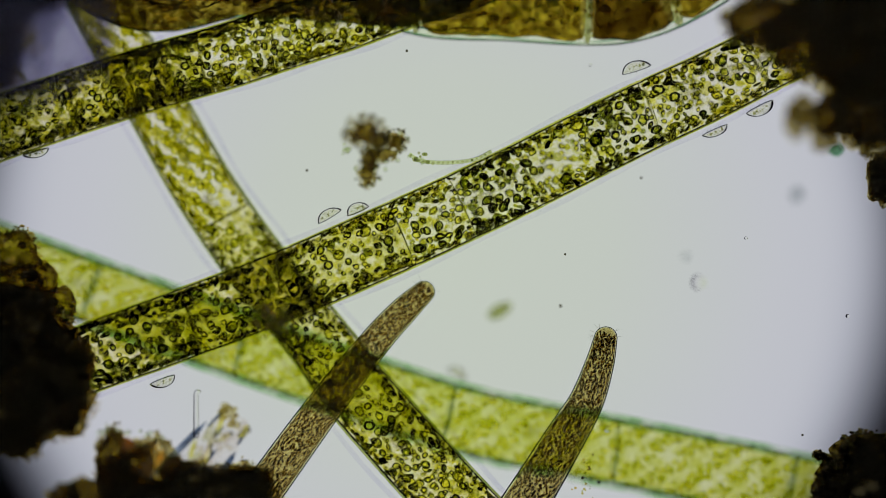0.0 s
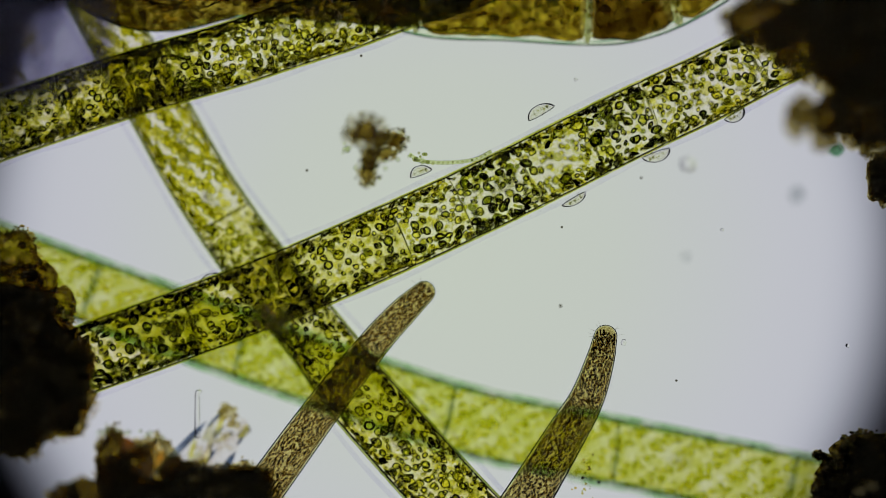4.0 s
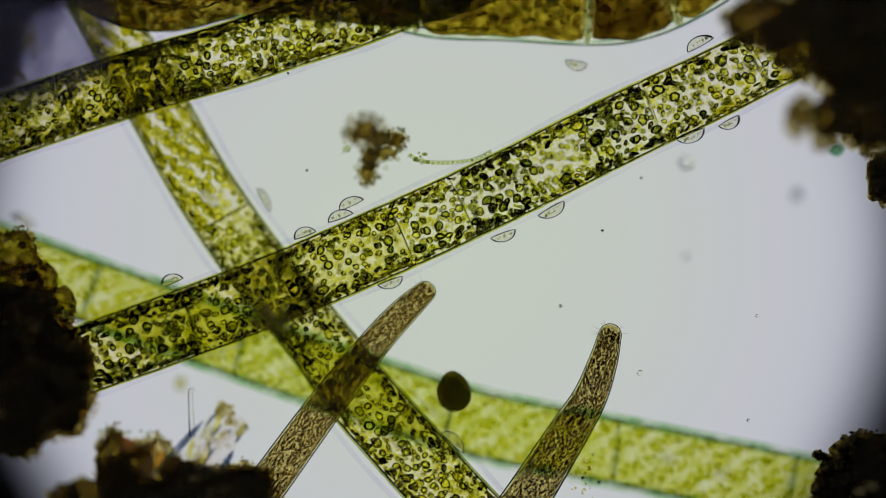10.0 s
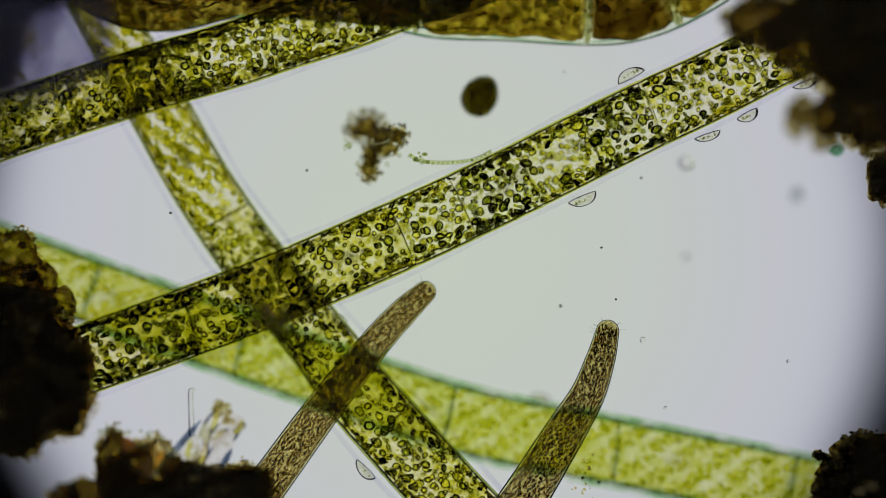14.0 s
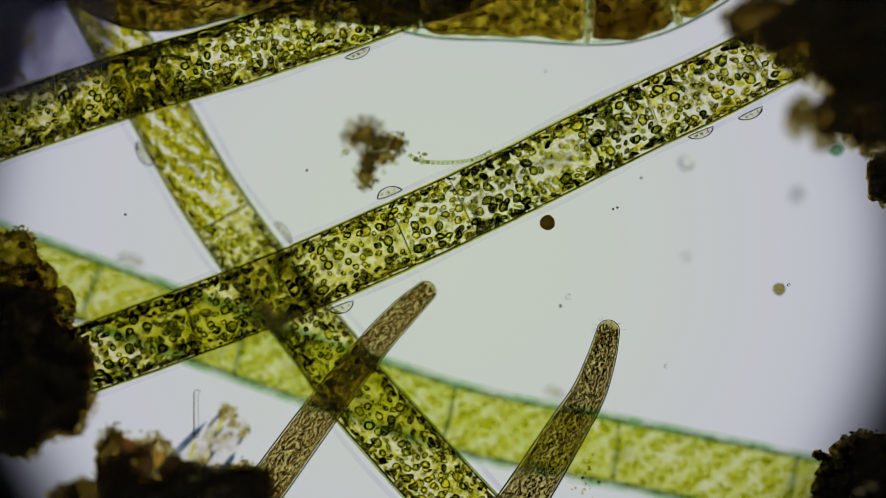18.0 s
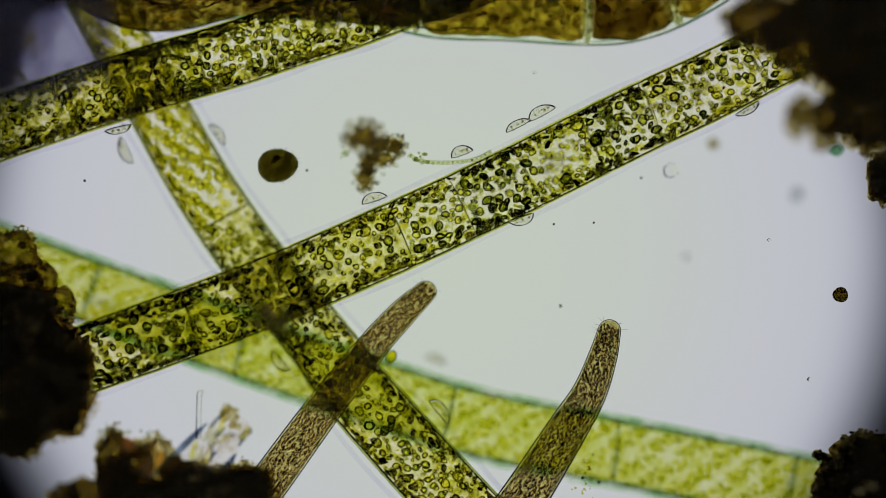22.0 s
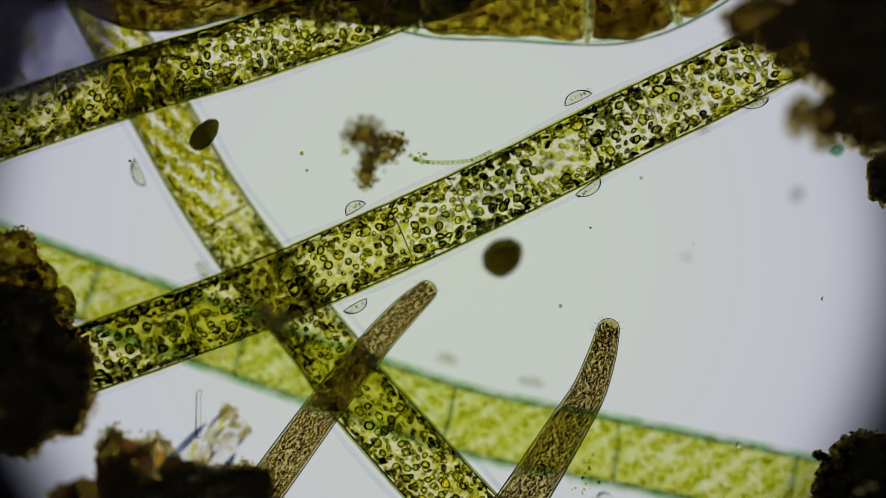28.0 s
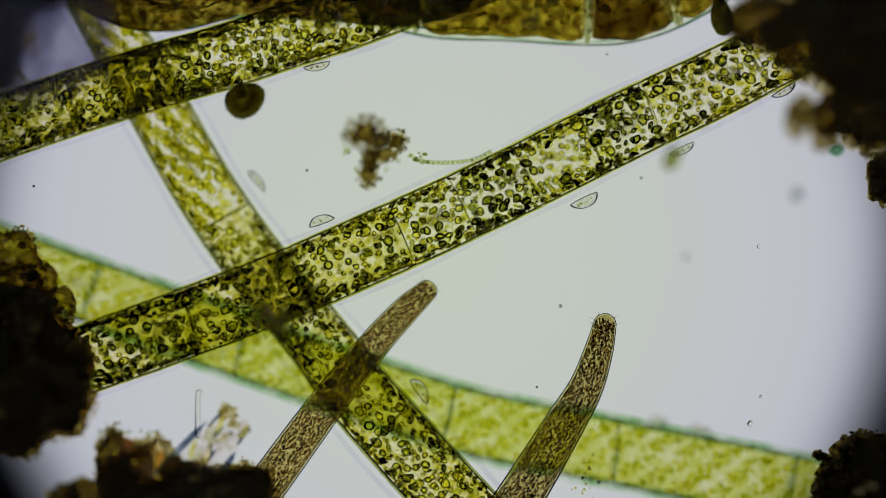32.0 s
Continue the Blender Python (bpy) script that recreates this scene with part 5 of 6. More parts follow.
    crawl('L', [(0, 673, 431, -0.62, -150), (1, 702, 497, -0.1, -153), (2, 635, 527, -0.1, -156), (3, 650, 441, -0.62, -161), (5.5, 722, 483, -0.1, -156), (6, 695, 421, -0.62, -163), (7, 725, 488, -0.1, -165), (7.5, 931, 398, -0.1, -158), (8, 1018, 349, -0.1, -147), (8.5, 965, 380, -0.1, -153), (9, 906, 323, -0.62, -148), (10, 890, 414, -0.1, -160), (10.5, 884, 410, -0.1, -160), (11, 866, 342, -0.62, -162), (12, 889, 332, -0.62, -151), (13, 945, 393, -0.1, -161), (14, 879, 336, -0.62, -151), (14.5, 863, 344, -0.62, -158), (16.5, 880, 423, -0.1, -152), (17, 777, 466, -0.1, -161), (17.5, 861, 419, -0.1, -148), (18, 842, 353, -0.62, -151), (20, 883, 334, -0.62, -149), (21, 936, 394, -0.1, -154), (21.5, 956, 368, -0.1, -162), (22, 922, 385, -0.1, -161), (23, 873, 339, -0.62, -153), (23.5, 894, 414, -0.1, -152), (24, 850, 436, -0.1, -155), (25, 800, 373, -0.62, -147), (27.5, 783, 381, -0.62, -160), (28, 775, 385, -0.62, -147), (28.5, 798, 456, -0.1, -163), (29, 768, 388, -0.62, -156), (30, 771, 386, -0.62, -160), (31, 807, 457, -0.1, -163), (32, 773, 385, -0.62, -160)])
    crawl('L', [(0, 366, 557, -0.62, -151), (1, 390, 620, -0.1, -152), (2, 424, 630, -0.1, -163), (3, 407, 541, -0.62, -165), (5.5, 423, 536, -0.62, -157), (6, 460, 610, -0.1, -153), (7, 395, 620, -0.1, -155), (8, 475, 610, -0.1, -161), (9, 443, 528, -0.62, -159), (25, 433, 532, -0.62, -158), (25.5, 433, 532, -0.62, -158), (27.5, 462, 608, -0.1, -164), (28, 433, 532, -0.62, -158), (31, 433, 532, -0.62, -158), (32, 433, 532, -0.62, -158)])
    crawl('T', [(0, 62, 268, -0.12, -166), (1, 355, 183, -0.12, -172), (2, 628, 88, -0.12, -161), (3, 569, 45, -0.62, -164), (14, 170, 168, -0.62, -161), (14.5, 148, 175, -0.62, -165), (16.5, 148, 243, -0.12, -156), (17, 295, 210, -0.12, -166), (18, 632, 92, -0.12, -156), (19, 624, 28, -0.62, -168), (20, 660, 92, -0.12, -167), (21, 680, 85, -0.12, -157), (22, 208, 226, -0.12, -166), (23, 557, 127, -0.12, -169), (24, 122, 247, -0.12, -153), (25, 198, 159, -0.62, -158), (31, 622, 28, -0.62, -164), (31.5, 692, 80, -0.12, -157), (32, 560, 114, -0.12, -166)])
    crawl('A', [(0, 381, 363, -1.12, 129), (1, 381, 363, -1.12, 129), (2, 325, 403, -0.62, 125), (3, 379, 361, -1.12, 127), (11, 369, 346, -1.12, 128), (12, 302, 390, -0.63, 118), (13, 348, 312, -1.13, 123), (14, 326, 274, -1.15, 121), (14.5, 315, 255, -1.15, 121), (16.5, 245, 270, -0.67, 112), (17, 305, 237, -1.16, 121), (18, 258, 270, -0.67, 125), (19, 305, 237, -1.16, 121), (21, 300, 228, -1.16, 121), (22, 225, 265, -0.67, 115), (23, 280, 355, -0.64, 112), (24, 341, 300, -1.14, 127), (25.5, 328, 278, -1.14, 112), (27.5, 324, 271, -1.15, 125), (28, 248, 305, -0.66, 112), (29, 320, 263, -1.15, 126), (31, 320, 263, -1.15, 126), (32, 320, 263, -1.15, 126)])
    crawl('A', [(0, 705, 777, -0.62, 130), (1, 705, 777, -0.62, 130), (13, 705, 777, -0.62, 130), (14, 648, 830, -0.12, 135), (14.5, 693, 763, -0.62, 130), (16.5, 681, 750, -0.64, 124), (21, 578, 623, -0.88, 123), (22, 497, 638, -0.37, 132), (23, 315, 395, -0.62, 122), (24, 340, 440, -0.61, 122), (25, 570, 612, -0.9, 132), (25.5, 592, 770, -0.14, 139), (27.5, 652, 717, -0.7, 136), (28, 652, 717, -0.7, 136), (31, 652, 717, -0.7, 136), (32, 652, 717, -0.7, 136)])
    crawl('B', [(0, 823, 906, -0.58, -52), (1, 823, 906, -0.58, -52), (3, 823, 906, -0.58, -52), (5.5, 885, 848, -0.11, -50), (6, 730, 696, -0.26, -54), (7, 666, 733, -0.67, -42), (8, 720, 668, -0.31, -52), (9, 690, 640, -0.36, -59), (10, 611, 667, -0.79, -53), (12, 581, 627, -0.87, -60), (13, 629, 560, -0.49, -46), (14, 600, 575, -0.47, -53), (14.5, 882, 853, -0.11, -44), (16.5, 804, 886, -0.58, -47), (17, 781, 861, -0.59, -42), (30, 340, 298, -1.14, -66), (31, 378, 208, -0.69, -59), (32, 310, 246, -1.15, -59)])
    crawl('B', [(0, 322, 268, -1.15, -68), (1, 322, 268, -1.15, -68), (7, 322, 268, -1.15, -68), (8, 390, 230, -0.68, -68), (9, 472, 360, -0.64, -60), (10, 465, 355, -0.64, -60), (11, 467, 366, -0.63, -55), (12, 465, 355, -0.64, -60), (13, 400, 391, -1.11, -48), (14, 396, 386, -1.11, -63), (14.5, 395, 383, -1.11, -53), (16.5, 462, 333, -0.65, -62), (17, 440, 320, -0.65, -62), (18, 500, 413, -0.62, -50), (19, 426, 428, -1.09, -50), (20, 483, 355, -0.64, -49), (21, 415, 413, -1.1, -55), (23, 426, 428, -1.09, -50), (24, 495, 393, -0.63, -59), (25, 427, 429, -1.09, -49), (28, 420, 419, -1.1, -56), (29, 485, 365, -0.64, -56), (30, 465, 345, -0.64, -57), (31, 443, 315, -0.65, -51), (32, 452, 322, -0.65, -49)])
    crawl('B', [(0, 699, 770, -0.62, -50), (1, 699, 770, -0.62, -50), (7, 699, 770, -0.62, -50), (8, 765, 712, -0.23, -56), (9, 725, 799, -0.61, -43), (10, 800, 785, -0.13, -42), (11, 747, 823, -0.6, -51), (14, 733, 808, -0.61, -41), (14.5, 788, 755, -0.15, -41), (16.5, 725, 798, -0.61, -54), (17, 718, 791, -0.61, -43), (20, 680, 748, -0.64, -52), (21, 730, 680, -0.29, -53), (22, 776, 730, -0.2, -50), (23, 720, 675, -0.3, -55), (24, 738, 688, -0.28, -46), (25, 666, 732, -0.67, -53), (25.5, 722, 675, -0.3, -43), (27.5, 632, 694, -0.74, -45), (28, 602, 654, -0.82, -57), (30, 493, 517, -1.02, -53), (31, 503, 395, -0.62, -53), (32, 740, 695, -0.26, -54)])
    crawl('B', [(0, 307, 240, -1.16, -63), (1, 307, 240, -1.16, -63), (10, 307, 240, -1.16, -63), (11, 370, 205, -0.69, -59), (12, 314, 252, -1.15, -67), (14, 327, 276, -1.14, -63), (14.5, 331, 282, -1.14, -53), (16.5, 403, 250, -0.67, -59), (17, 336, 292, -1.14, -59), (18, 340, 299, -1.14, -54), (19, 412, 268, -0.67, -66), (20, 365, 195, -0.69, -53), (21, 313, 251, -1.15, -68), (22, 382, 240, -0.68, -52), (23, 432, 295, -0.66, -63), (24, 339, 296, -1.14, -61), (25, 316, 257, -1.15, -64), (25.5, 305, 238, -1.16, -65), (27.5, 355, 185, -0.7, -62), (28, 310, 246, -1.15, -59), (29, 412, 262, -0.67, -68), (30, 340, 299, -1.14, -54), (31, 410, 258, -0.67, -59), (32, 339, 297, -1.14, -67)])
    crawl('F', [(0, 808, 664, -1.75, -27), (1, 830, 655, -1.75, -4), (2, 1225, 745, -1.75, -19), (3, 1203, 822, -2.55, -9), (11, 1167, 815, -2.55, -10), (12, 1175, 750, -1.75, -19), (13, 1160, 748, -1.75, -17), (14, 955, 710, -1.75, -9), (14.5, 946, 769, -2.55, -9), (16.5, 951, 770, -2.55, -17), (17, 955, 771, -2.55, -14), (18, 980, 700, -1.75, -20), (19, 910, 761, -2.55, -4), (21, 795, 736, -2.55, -19), (22, 770, 640, -1.75, -17), (23, 822, 742, -2.55, -11), (24, 910, 685, -1.75, -4), (25, 861, 751, -2.55, -19), (25.5, 844, 747, -2.55, -19), (27.5, 845, 665, -1.75, -15), (28, 790, 640, -1.75, -11), (29, 1100, 722, -1.75, -15), (30, 1090, 715, -1.75, -6), (31, 1113, 804, -2.55, -17), (32, 1165, 752, -1.75, -7)])
    crawl('F', [(0, 139, 507, -2.55, -27), (1, 170, 425, -1.75, -21), (2, 1340, 772, -1.75, -4), (3, 1440, 778, -1.75, -5), (5.5, 1385, 859, -2.55, -19), (6, 1385, 765, -1.75, -8), (7, 1325, 775, -1.75, -12), (8, 1296, 841, -2.55, -4), (12, 1238, 829, -2.55, -14), (13, 1238, 755, -1.75, -8), (14, 1198, 821, -2.55, -18), (25.5, 946, 769, -2.55, -9), (27.5, 934, 767, -2.55, -5), (28, 940, 680, -1.75, -10), (29, 885, 673, -1.75, -11), (30, 970, 695, -1.75, -5), (31, 800, 670, -1.75, -24), (32, 1240, 765, -1.75, -15)])
    crawl('F', [(0, 44, 471, -2.55, -21), (1, 75, 390, -1.75, -21), (2, 95, 420, -1.75, -22), (3, 35, 378, -1.75, -20), (5.5, 1, 455, -2.55, -17), (6, -2, 453, -2.55, -27), (7, 20, 390, -1.75, -27), (8, 265, 480, -1.75, -27), (9, 127, 502, -2.55, -24), (10, 40, 395, -1.75, -29), (11, 75, 483, -2.55, -27), (12, 136, 506, -2.55, -23), (13, 222, 463, -1.75, -19), (14, 199, 529, -2.55, -24), (17, 203, 531, -2.55, -26), (18, 230, 465, -1.75, -13), (19, 179, 522, -2.55, -27), (20, 185, 432, -1.75, -16), (21, 182, 523, -2.55, -13), (24, 266, 554, -2.55, -27), (25, 325, 480, -1.75, -25), (25.5, 245, 462, -1.75, -22), (27.5, 207, 532, -2.55, -23), (28, 195, 528, -2.55, -27), (30, 153, 512, -2.55, -17), (31, 160, 430, -1.75, -26), (32, 132, 504, -2.55, -21)])
    crawl('F', [(0, 941, 768, -2.55, -18), (1, 958, 692, -1.75, -13), (2, 1180, 725, -1.75, -6), (3, 1078, 797, -2.55, -11), (7, 868, 752, -2.55, -15), (8, 800, 668, -1.75, -13), (9, 776, 729, -2.55, -15), (14.5, 761, 725, -2.55, -20), (16.5, 760, 724, -2.55, -20), (17, 785, 648, -1.75, -17), (18, 532, 647, -2.55, -15), (19, 305, 567, -2.55, -22), (20, 110, 405, -1.75, -18), (21, 70, 481, -2.55, -13), (24, 40, 470, -2.55, -23), (25, 60, 390, -1.75, -12), (25.5, 31, 466, -2.55, -24), (27.5, 31, 466, -2.55, -24), (28, 31, 466, -2.55, -24), (29, 62, 385, -1.75, -24), (30, 31, 466, -2.55, -24), (31, 31, 466, -2.55, -24), (32, 31, 466, -2.55, -24)])
    crawl('P', [(0, 1132, -2, -1.15, -167), (1, 1132, -2, -1.15, -167), (2, 1145, 72, -0.5, -177), (2.5, 1214, 55, -0.5, -150), (3, 1145, 60, -0.5, -163), (5.5, 1063, 9, -1.15, -165), (6, 1045, 115, -0.5, -179), (7, 1088, 128, -0.5, -171), (7.5, 1220, 66, -0.5, -154), (8, 1161, -9, -1.15, -155), (8.5, 1172, 78, -0.5, -176), (9, 1120, 96, -0.5, -173), (9.5, 1079, 104, -0.5, -167), (10, 1020, 110, -0.5, -190), (10.5, 972, 108, -0.5, -191), (11, 912, 94, -0.5, -185), (11.5, 856, 94, -0.5, -178), (12, 765, 87, -0.5, -184), (12.5, 733, 85, -0.5, -189), (13, 717, 78, -0.5, -184), (13.5, 655, 78, -0.5, -181), (14, 662, -8, -1.15, -186), (14.5, 662, -8, -1.15, -186), (31, 662, -8, -1.15, -186), (32, 662, -8, -1.15, -186)])
    crawl('P', [(0, 970, 8, -1.15, -176), (1, 970, 8, -1.15, -176), (8, 970, 8, -1.15, -176), (9, 967, 92, -0.5, -187), (10, 970, 8, -1.15, -176), (31, 970, 8, -1.15, -176), (32, 970, 8, -1.15, -176)])

    swim(BALL, [(0, 1720, 150, 0.1, 90), (4.5, 1650, 200, 0.1, 90), (5.5, 1473, 313, 0.1, 95), (6, 1432, 432, 0.05, 80), (6.5, 1491, 610, 0.1, 60), (7, 1471, 796, 0.3, 60), (7.5, 1500, 815, 0.5, 60), (8, 1362, 823, 0.05, 70),
                (8.5, 1176, 873, 0.1, 60), (9, 1080, 940, 0.2, 60), (9.5, 1014, 852, 0.5, 80), (10, 803, 693, 0.1, 100), (10.5, 727, 485, 0.45, 110), (11, 535, 291, 0.2, 100), (11.5, 368, 222, 0.1, 90), (12, 403, 180, 0.25, 60),
                (12.5, 505, 97, 0.8, 40), (13, 537, 157, 1.3, 60), (13.5, 646, 186, 1.9, 40), (14, 850, 170, 0.8, 60), (14.5, 1020, 138, 0.05, 5), (15.2, 1150, 60, 0.3, 10), (16.5, 1330, -60, 0.4, 20), (18.2, 1260, -40, 0.3, 40),
                (18.5, 1224, 36, 0.3, 50), (19, 1236, 6, 0.3, 60), (19.5, 1250, -20, 0.3, 60), (20, 1177, 55, 0.1, 50), (20.5, 1006, 65, 0.1, 30), (21, 866, 85, 0.05, 45), (21.5, 642, 145, 0.0, 20), (22, 492, 293, 0.0, 10),
                (22.5, 388, 234, 0.0, 30), (23, 307, 255, 0.0, 30), (23.5, 319, 246, 0.0, 50), (24, 336, 323, 0.0, 60), (24.5, 299, 250, 0.0, 60), (25, 324, 375, 0.0, 60), (25.5, 360, 280, 0.0, 10), (26.5, 470, 250, 0.25, 15),
                (27.5, 680, 385, 0.4, 15), (28, 890, 455, 1.0, 40), (28.3, 1002, 489, 0.3, 60), (28.6, 957, 630, 0.1, 50), (28.9, 836, 566, 0.25, 30), (29, 768, 540, 0.3, 20), (29.2, 667, 553, 0.35, 20), (29.5, 667, 541, 0.4, 30),
                (29.8, 663, 477, 0.55, 60), (30, 643, 378, 1.0, 80), (30.3, 525, 307, 1.1, 60), (30.6, 497, 299, 1.1, 80), (30.9, 509, 230, 1.2, 90), (31, 502, 213, 1.2, 80), (31.2, 457, 194, 1.1, 60), (31.4, 396, 153, 0.6, 40),
                (31.6, 384, 137, 0.5, 30), (31.8, 408, 178, 0.4, 30), (32, 434, 177, 0.4, 30)])
    swim(OVAL, [(0, -300, -150, 0.2, 60), (26, -150, 300, 0.2, 60), (26.8, 60, 420, 0.25, 60), (27.5, 384, 378, 0.15, 60), (28, 362, 238, 0.0, 50), (28.3, 428, 198, 0.0, 55), (28.6, 477, 186, 0.05, -15), (28.9, 517, 198, 0.1, 60), (29, 518, 180, 0.05, 80),
                (29.2, 558, 145, 0.0, 20), (29.5, 638, 166, 0.0, -15), (29.8, 711, 145, 0.0, 15), (30, 802, 114, 0.0, 18), (30.3, 901, 105, 0.05, 45), (30.6, 913, 40, 0.1, 80), (31, 1065, 20, 0.1, 40), (31.5, 1180, -20, 0.2, 70), (32, 1277, 30, 0.3, 100)])
    swim(CYST, [(0, 1760, 700, 0, 0), (15, 1720, 680, 0, 0), (16.5, 1338, 573, 0, 20), (17, 1177, 531, 0, 40), (17.5, 1038, 477, 0, 60), (18, 969, 394, 0, 80), (18.5, 897, 457, 0, 100), (19, 826, 520, 0, 120), (19.5, 913, 598, 0.15, 140), (20, 1008, 648, 0.55, 150),
                (20.5, 1099, 667, 0.7, 160), (21, 1223, 630, 0.5, 170), (21.5, 1361, 586, 0.3, 180), (22, 1487, 522, 0.0, 190), (22.6, 1660, 470, 0, 200), (32, 1780, 440, 0, 210)])
    swim(CYST_DIM, [(0, 1800, 760, 0, 0), (16.3, 1760, 700, -0.3, 0), (17.5, 1479, 618, -0.5, 20), (18, 1379, 512, -0.45, 40), (18.5, 1289, 392, -0.35, 60), (19, 1200, 293, -0.3, 80), (19.5, 1270, 275, -1.2, 90), (20, 1305, 280, -1.9, 100), (21, 1270, 285, -2.0, 110), (22, 1262, 255, -2.0, 120), (25, 1250, 225, -2.2, 130), (32, 1240, 215, -2.3, 140)])
    swim(EGG, [(0, 40, 980, -2.4, 90), (5.5, 170, 720, -2.4, 90), (6.3, 205, 715, -2.4, 90), (6.7, 220, 722, -1.9, 80), (7, 252, 738, -1.0, 60), (7.3, 264, 743, -1.7, 80), (8, 290, 760, -2.4, 90), (8.8, 324, 733, -1.9, 90), (9.2, 344, 671, -2.2, 90),
               (10, 319, 679, -2.4, 90), (11, 290, 690, -2.5, 90), (12, 340, 780, -2.4, 90), (14, 520, 960, -1.4, 90), (18, 560, 950, -0.9, 100), (19, 611, 810, -0.6, 110), (20, 599, 846, 0.0, 115), (21, 640, 800, -0.7, 100), (21.5, 700, 700, -0.95, 70), (22, 692, 632, -0.45, 60),
               (22.5, 747, 598, 0.2, 70), (23, 778, 512, 0.1, 100), (24, 665, 532, 0.0, 100), (25, 600, 640, -0.95, 90), (27.5, 560, 900, -0.9, 80), (32, 560, 980, -0.9, 80)])
    swim(FLAG_A, [(0, 885, 550, 1.7, 30), (0.5, 978, 481, 1.7, 20), (1, 1050, 517, 1.6, 5), (1.5, 1196, 517, 1.5, 0), (2, 1328, 510, 1.2, 15), (2.5, 1462, 457, 0.8, 30), (3.2, 1700, 380, 0.3, 30), (32, 1800, 350, 0.3, 30)])
    swim(FLAG_B, [(0, 1800, 300, 0, 0), (27.8, 1780, 360, 0, 0), (28.6, 1531, 416, 0, 10), (28.9, 1446, 448, 0, 10), (29, 1417, 452, 0, 10), (29.2, 1353, 449, 0, 15), (29.5, 1252, 477, 0, 25), (29.8, 1160, 517, 0.1, 30), (30, 1078, 572, 0.3, 50), (30.3, 1066, 638, 0.3, 70),
                  (30.6, 1042, 590, 0.35, 80), (31, 1073, 465, 1.3, 85), (31.2, 1070, 457, 1.3, 70), (31.4, 1107, 424, 1.4, 60), (31.6, 1127, 364, 1.5, 60), (31.8, 1168, 315, 1.6, 60), (32, 1190, 280, 2.0, 60)])
    swim(FLAG_C, [(0, 1500, 1000, -2.2, 60), (28, 1200, 960, -2.2, 60), (29, 840, 420, 2.0, 60), (30, 840, 330, 1.8, 60), (30.6, 852, 242, 1.7, 60), (31, 890, 187, 1.7, 70), (31.2, 909, 162, 1.8, 60), (31.4, 917, 133, 1.8, 60), (31.6, 925, 100, 1.9, 60), (32, 940, 40, 2.2, 60)])
    swim(VESICLE, [(0, 1237, 500, 0.9, 0), (1, 1237, 500, 0.9, 10), (1.5, 1301, 420, 0.8, 20), (2, 1270, 397, 0.6, 30), (2.5, 1222, 320, 0.8, 40), (3, 1217, 295, 1.0, 50), (6, 1215, 287, 1.1, 60), (20, 1215, 287, 1.1, 70), (21, 1240, 285, 0.9, 80), (22, 1187, 302, 0.5, 90), (23, 1130, 320, 0.5, 95), (24, 1118, 350, 0.5, 100), (24.5, 1111, 432, 0.5, 110), (25, 1086, 540, 0.5, 120), (26, 1060, 700, 0.6, 130), (32, 1120, 990, 0.6, 150)])
    swim(FINGER_A, [(0, 430, 915, -0.1, 0), (16, 431, 914, -0.1, -0.2), (32, 432, 912, -0.1, -0.3)])
    swim(FINGER_B, [(0, 880, 965, -0.1, 0), (3, 880, 964, -0.1, 0), (6, 880, 958, -0.1, 0.1), (9, 881, 957, -0.1, -1.1), (13, 880, 952, -0.1, -0.6), (17, 880, 951, -0.1, -0.4), (19, 880, 950, -0.1, -1.0), (25, 880, 949, -0.1, -1.0), (28, 880, 948, -0.1, -0.7), (30, 880, 944, -0.1, -0.1), (32, 879, 942, -0.1, 0.1)])
    swim(CLUMP, [(0, 648, 235, 1.1, 0), (6, 648, 233, 1.1, 0), (12, 648, 232, 1.1, 0), (14, 650, 226, 1.07, 1), (16.5, 648, 232, 1.1, 0), (19, 646, 242, 1.1, -2), (21, 646, 243, 1.1, -2), (25, 646, 240, 1.1, -2), (30, 647, 237, 1.1, 0), (32, 648, 236, 1.1, 1)])
    swim(ROD, [(0, 340, 835, 0.9, 0), (9, 339, 834, 0.9, 1), (12, 335, 833, 0.9, 4), (14, 336, 833, 0.9, 4), (17, 339, 835, 0.9, 1), (21, 341, 836, 0.9, -1), (32, 340, 835, 0.9, 0)])
    swim(HAIR, [(0, 347, 775, -0.3, 0), (8, 350, 775, -0.3, 0), (9, 343, 773, -0.3, 2), (12, 338, 772, -0.3, 2), (17, 345, 774, -0.3, 1), (21, 351, 776, -0.3, -1), (32, 350, 775, -0.3, 0)])
    swim(DRIFT[0], [(0, 1420, 770, 0, 0), (1, 1422, 768, 0, 0), (3, 1186, 673, 0, 0), (5.5, 1241, 675, 0, 0), (6, 1256, 645, 0, 0), (7, 1262, 585, 0, 0), (8, 1234, 534, 0, 0), (9, 1157, 516, 0, 0), (10, 1066, 408, 0, 0), (11, 1070, 430, 0, 0), (12, 1063, 468, 0, 0), (14, 1090, 530, 0, 0), (14.5, 1090, 515, 0, 0), (16.5, 1100, 348, 0, 0), (20, 1070, 398, 0, 0), (32, 1020, 300, 0.6, 0)])
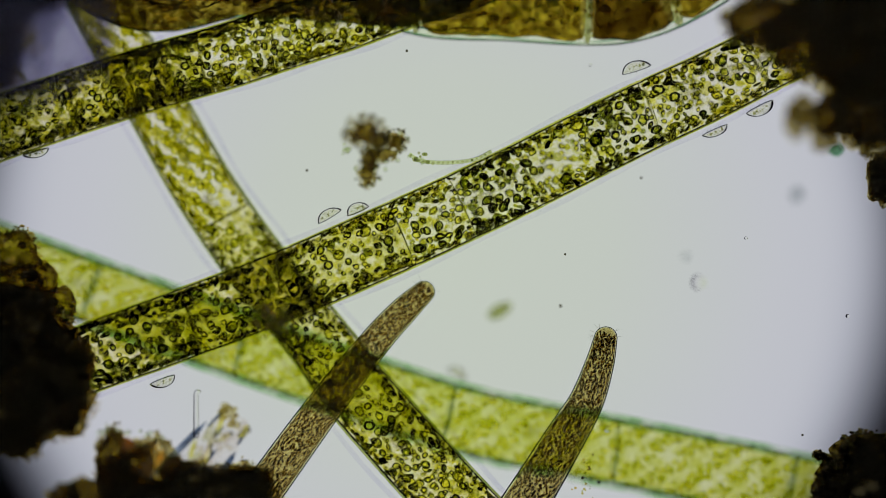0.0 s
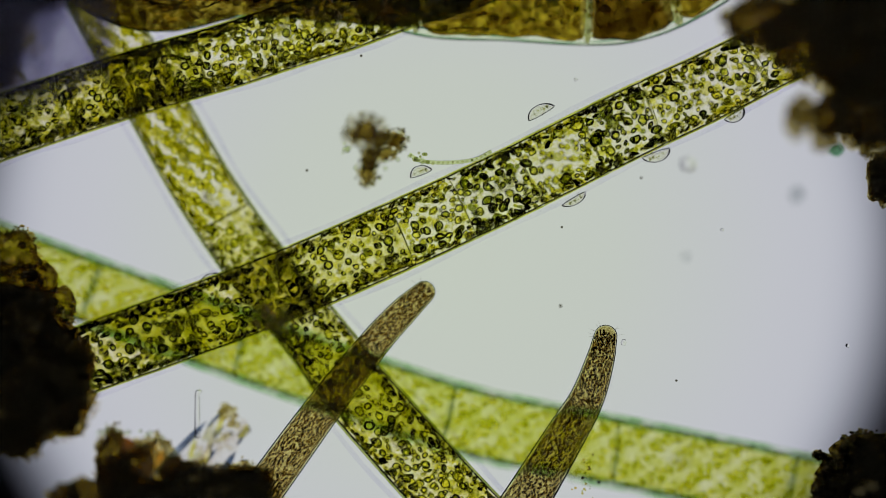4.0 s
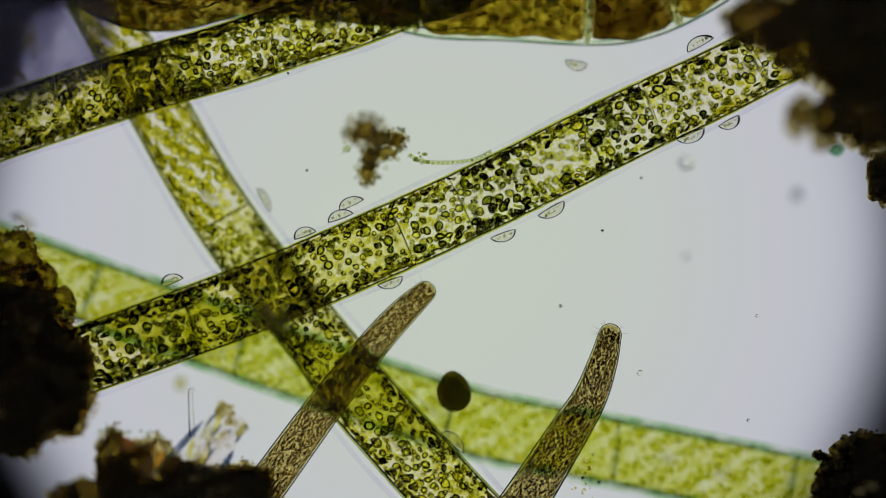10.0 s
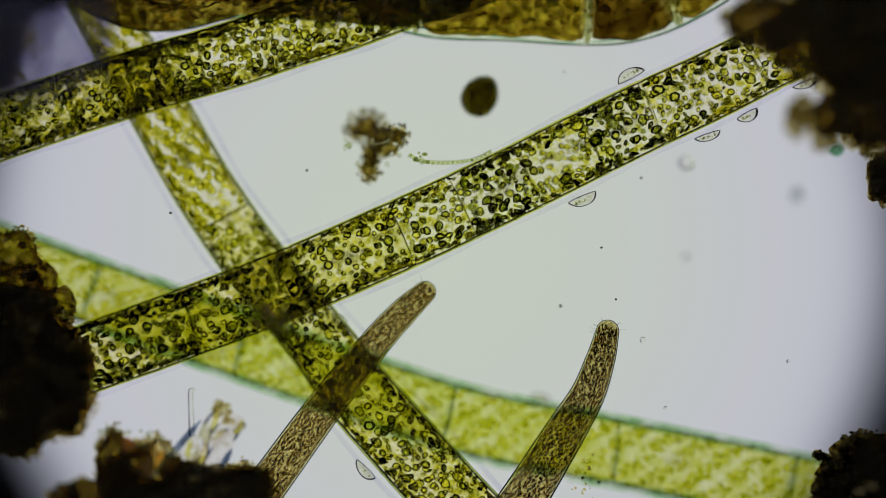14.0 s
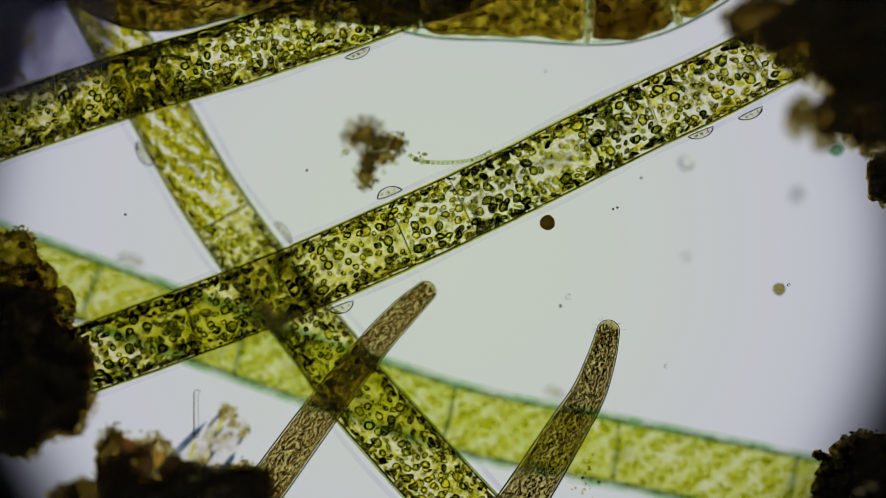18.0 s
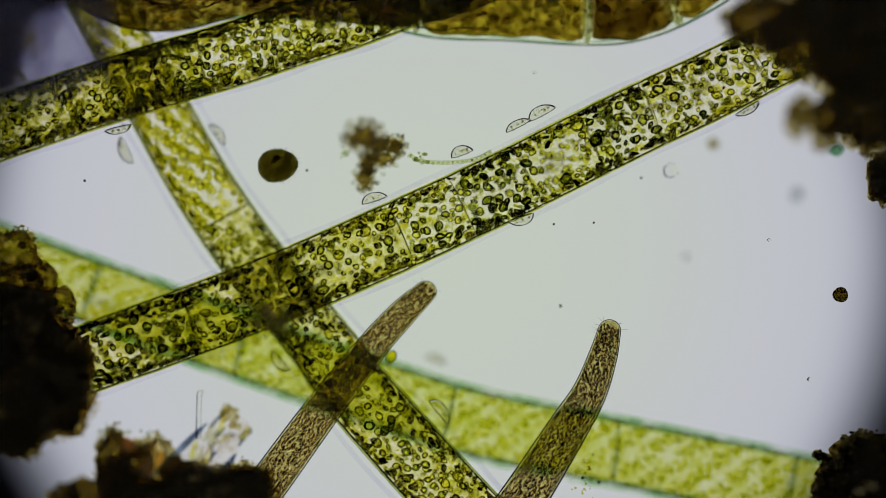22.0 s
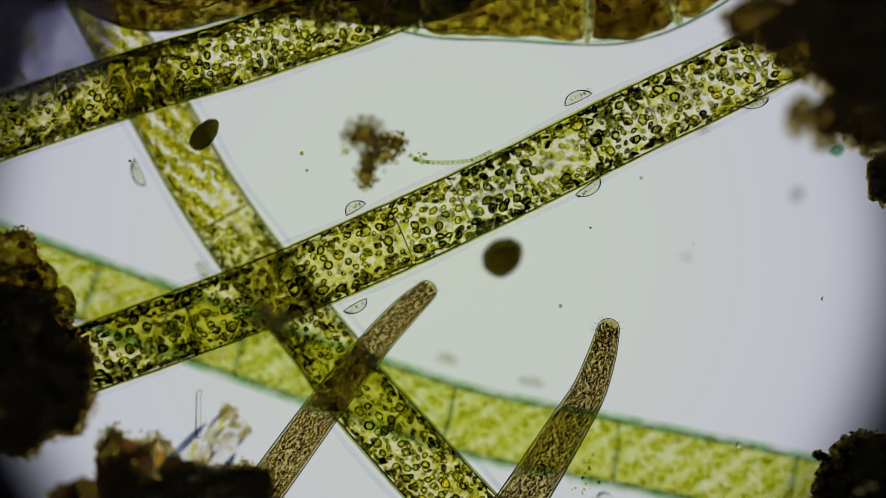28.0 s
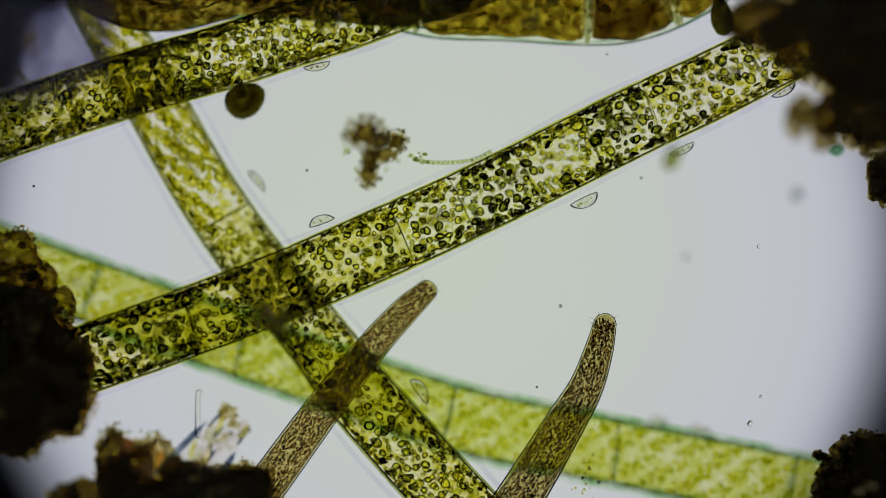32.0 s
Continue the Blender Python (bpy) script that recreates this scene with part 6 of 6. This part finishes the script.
    swim(DRIFT[1], [(0, 720, 90, 0, 0), (7, 597, 138, 0, 0), (8, 591, 174, 0, 0), (9, 595, 207, 0, 0), (10, 510, 130, 0, 0), (11, 455, 184, 0, 0), (12, 420, 268, 0, 0), (14, 302, 377, 0, 0), (14.5, 312, 430, 0, 0), (16, 320, 500, 0.25, 0), (17, 415, 650, 0.25, 0), (18, 222, 380, 0.2, 0), (22, 150, 320, 0, 0), (24, 186, 353, 0, 0), (28, 230, 285, 0, 0), (32, 60, 330, 0, 0)])
    swim(DRIFT[2], [(0, 1000, 450, 0, 0), (1, 1004, 453, 0, 0), (2, 1020, 474, 0, 0), (3, 990, 402, 0, 0), (10, 1066, 408, -0.4, 0), (16.5, 1044, 481, 0, 0), (17, 1026, 488, 0, 0), (18, 1085, 370, 0, 0), (19, 980, 400, 0, 0), (22, 980, 397, 0, 0), (25, 1020, 381, 0, 0), (28, 1045, 403, 0, 0), (29, 1046, 425, 0, 0), (30, 1046, 463, 0, 0), (31, 991, 645, 0.1, 0), (32, 950, 685, 0.1, 0)])
    swim(DRIFT[3], [(0, 1045, 115, 0, 0), (3, 1015, 144, 0, 0), (6, 1030, 130, 0, 0), (11, 1020, 123, 0, 0), (14, 999, 127, 0, 0), (18, 966, 126, 0, 0), (22, 946, 128, 0, 0), (25, 924, 138, 0, 0), (27.5, 1028, 160, 0, 0), (32, 1075, 95, 0, 0)])
    swim(DRIFT[4], [(0, 1500, 560, 0, 0), (6, 1500, 657, 0, 0), (10, 1325, 745, 0, 0), (16, 1160, 690, 0, 0), (19, 1187, 641, 0, 0), (20, 1240, 714, 0, 0), (21, 1418, 708, 0, 0), (22, 1432, 672, 0, 0), (24, 1451, 612, 0, 0), (27.5, 1455, 535, 0, 0), (29, 1459, 515, 0, 0), (31, 1350, 455, 0, 0), (32, 1343, 437, 0, 0)])
    swim(DRIFT[5], [(0, 1320, 422, 0, 0), (1, 1298, 403, 0, 0), (3, 1241, 400, 0, 0), (6, 1384, 450, 0, 0), (10, 1340, 560, 0, 0), (14, 1395, 640, 0, 0), (16.5, 1404, 549, 0, 0), (18, 1396, 505, 0, 0), (20, 1387, 463, 0, 0), (22, 1361, 425, 0, 0), (24, 1313, 400, 0, 0), (25.5, 1261, 392, 0, 0), (27.5, 1177, 413, 0, 0), (29, 1372, 492, 0, 0), (32, 1347, 703, 0, 0)])
    swim(DRIFT[6], [(0, 1075, 760, 0.3, 0), (6, 1119, 580, 0.0, 0), (7, 1124, 582, 0, 0), (9, 1119, 663, 0, 0), (11, 1157, 650, 0, 0), (12, 1166, 625, 0, 0), (13, 1155, 598, 0, 0), (14, 1138, 602, 0, 0), (14.5, 1127, 606, 0, 0), (17, 1050, 520, 0.1, 0), (19, 978, 536, 0, 0), (20, 974, 561, 0, 0), (21, 960, 650, 0, 0), (25, 1240, 800, -0.2, 0), (32, 1328, 750, 0, 0)])
    swim(DRIFT[7], [(0, 100, 1000, -0.3, 0), (20, 450, 1000, -0.2, 0), (26, 700, 160, 0.4, 0), (27.5, 557, 234, 0, 0), (28, 534, 272, 0, 0), (29, 505, 390, 0.0, 0), (30, 480, 420, 0.2, 0), (32, 420, 560, 0.35, 0)])


motions()
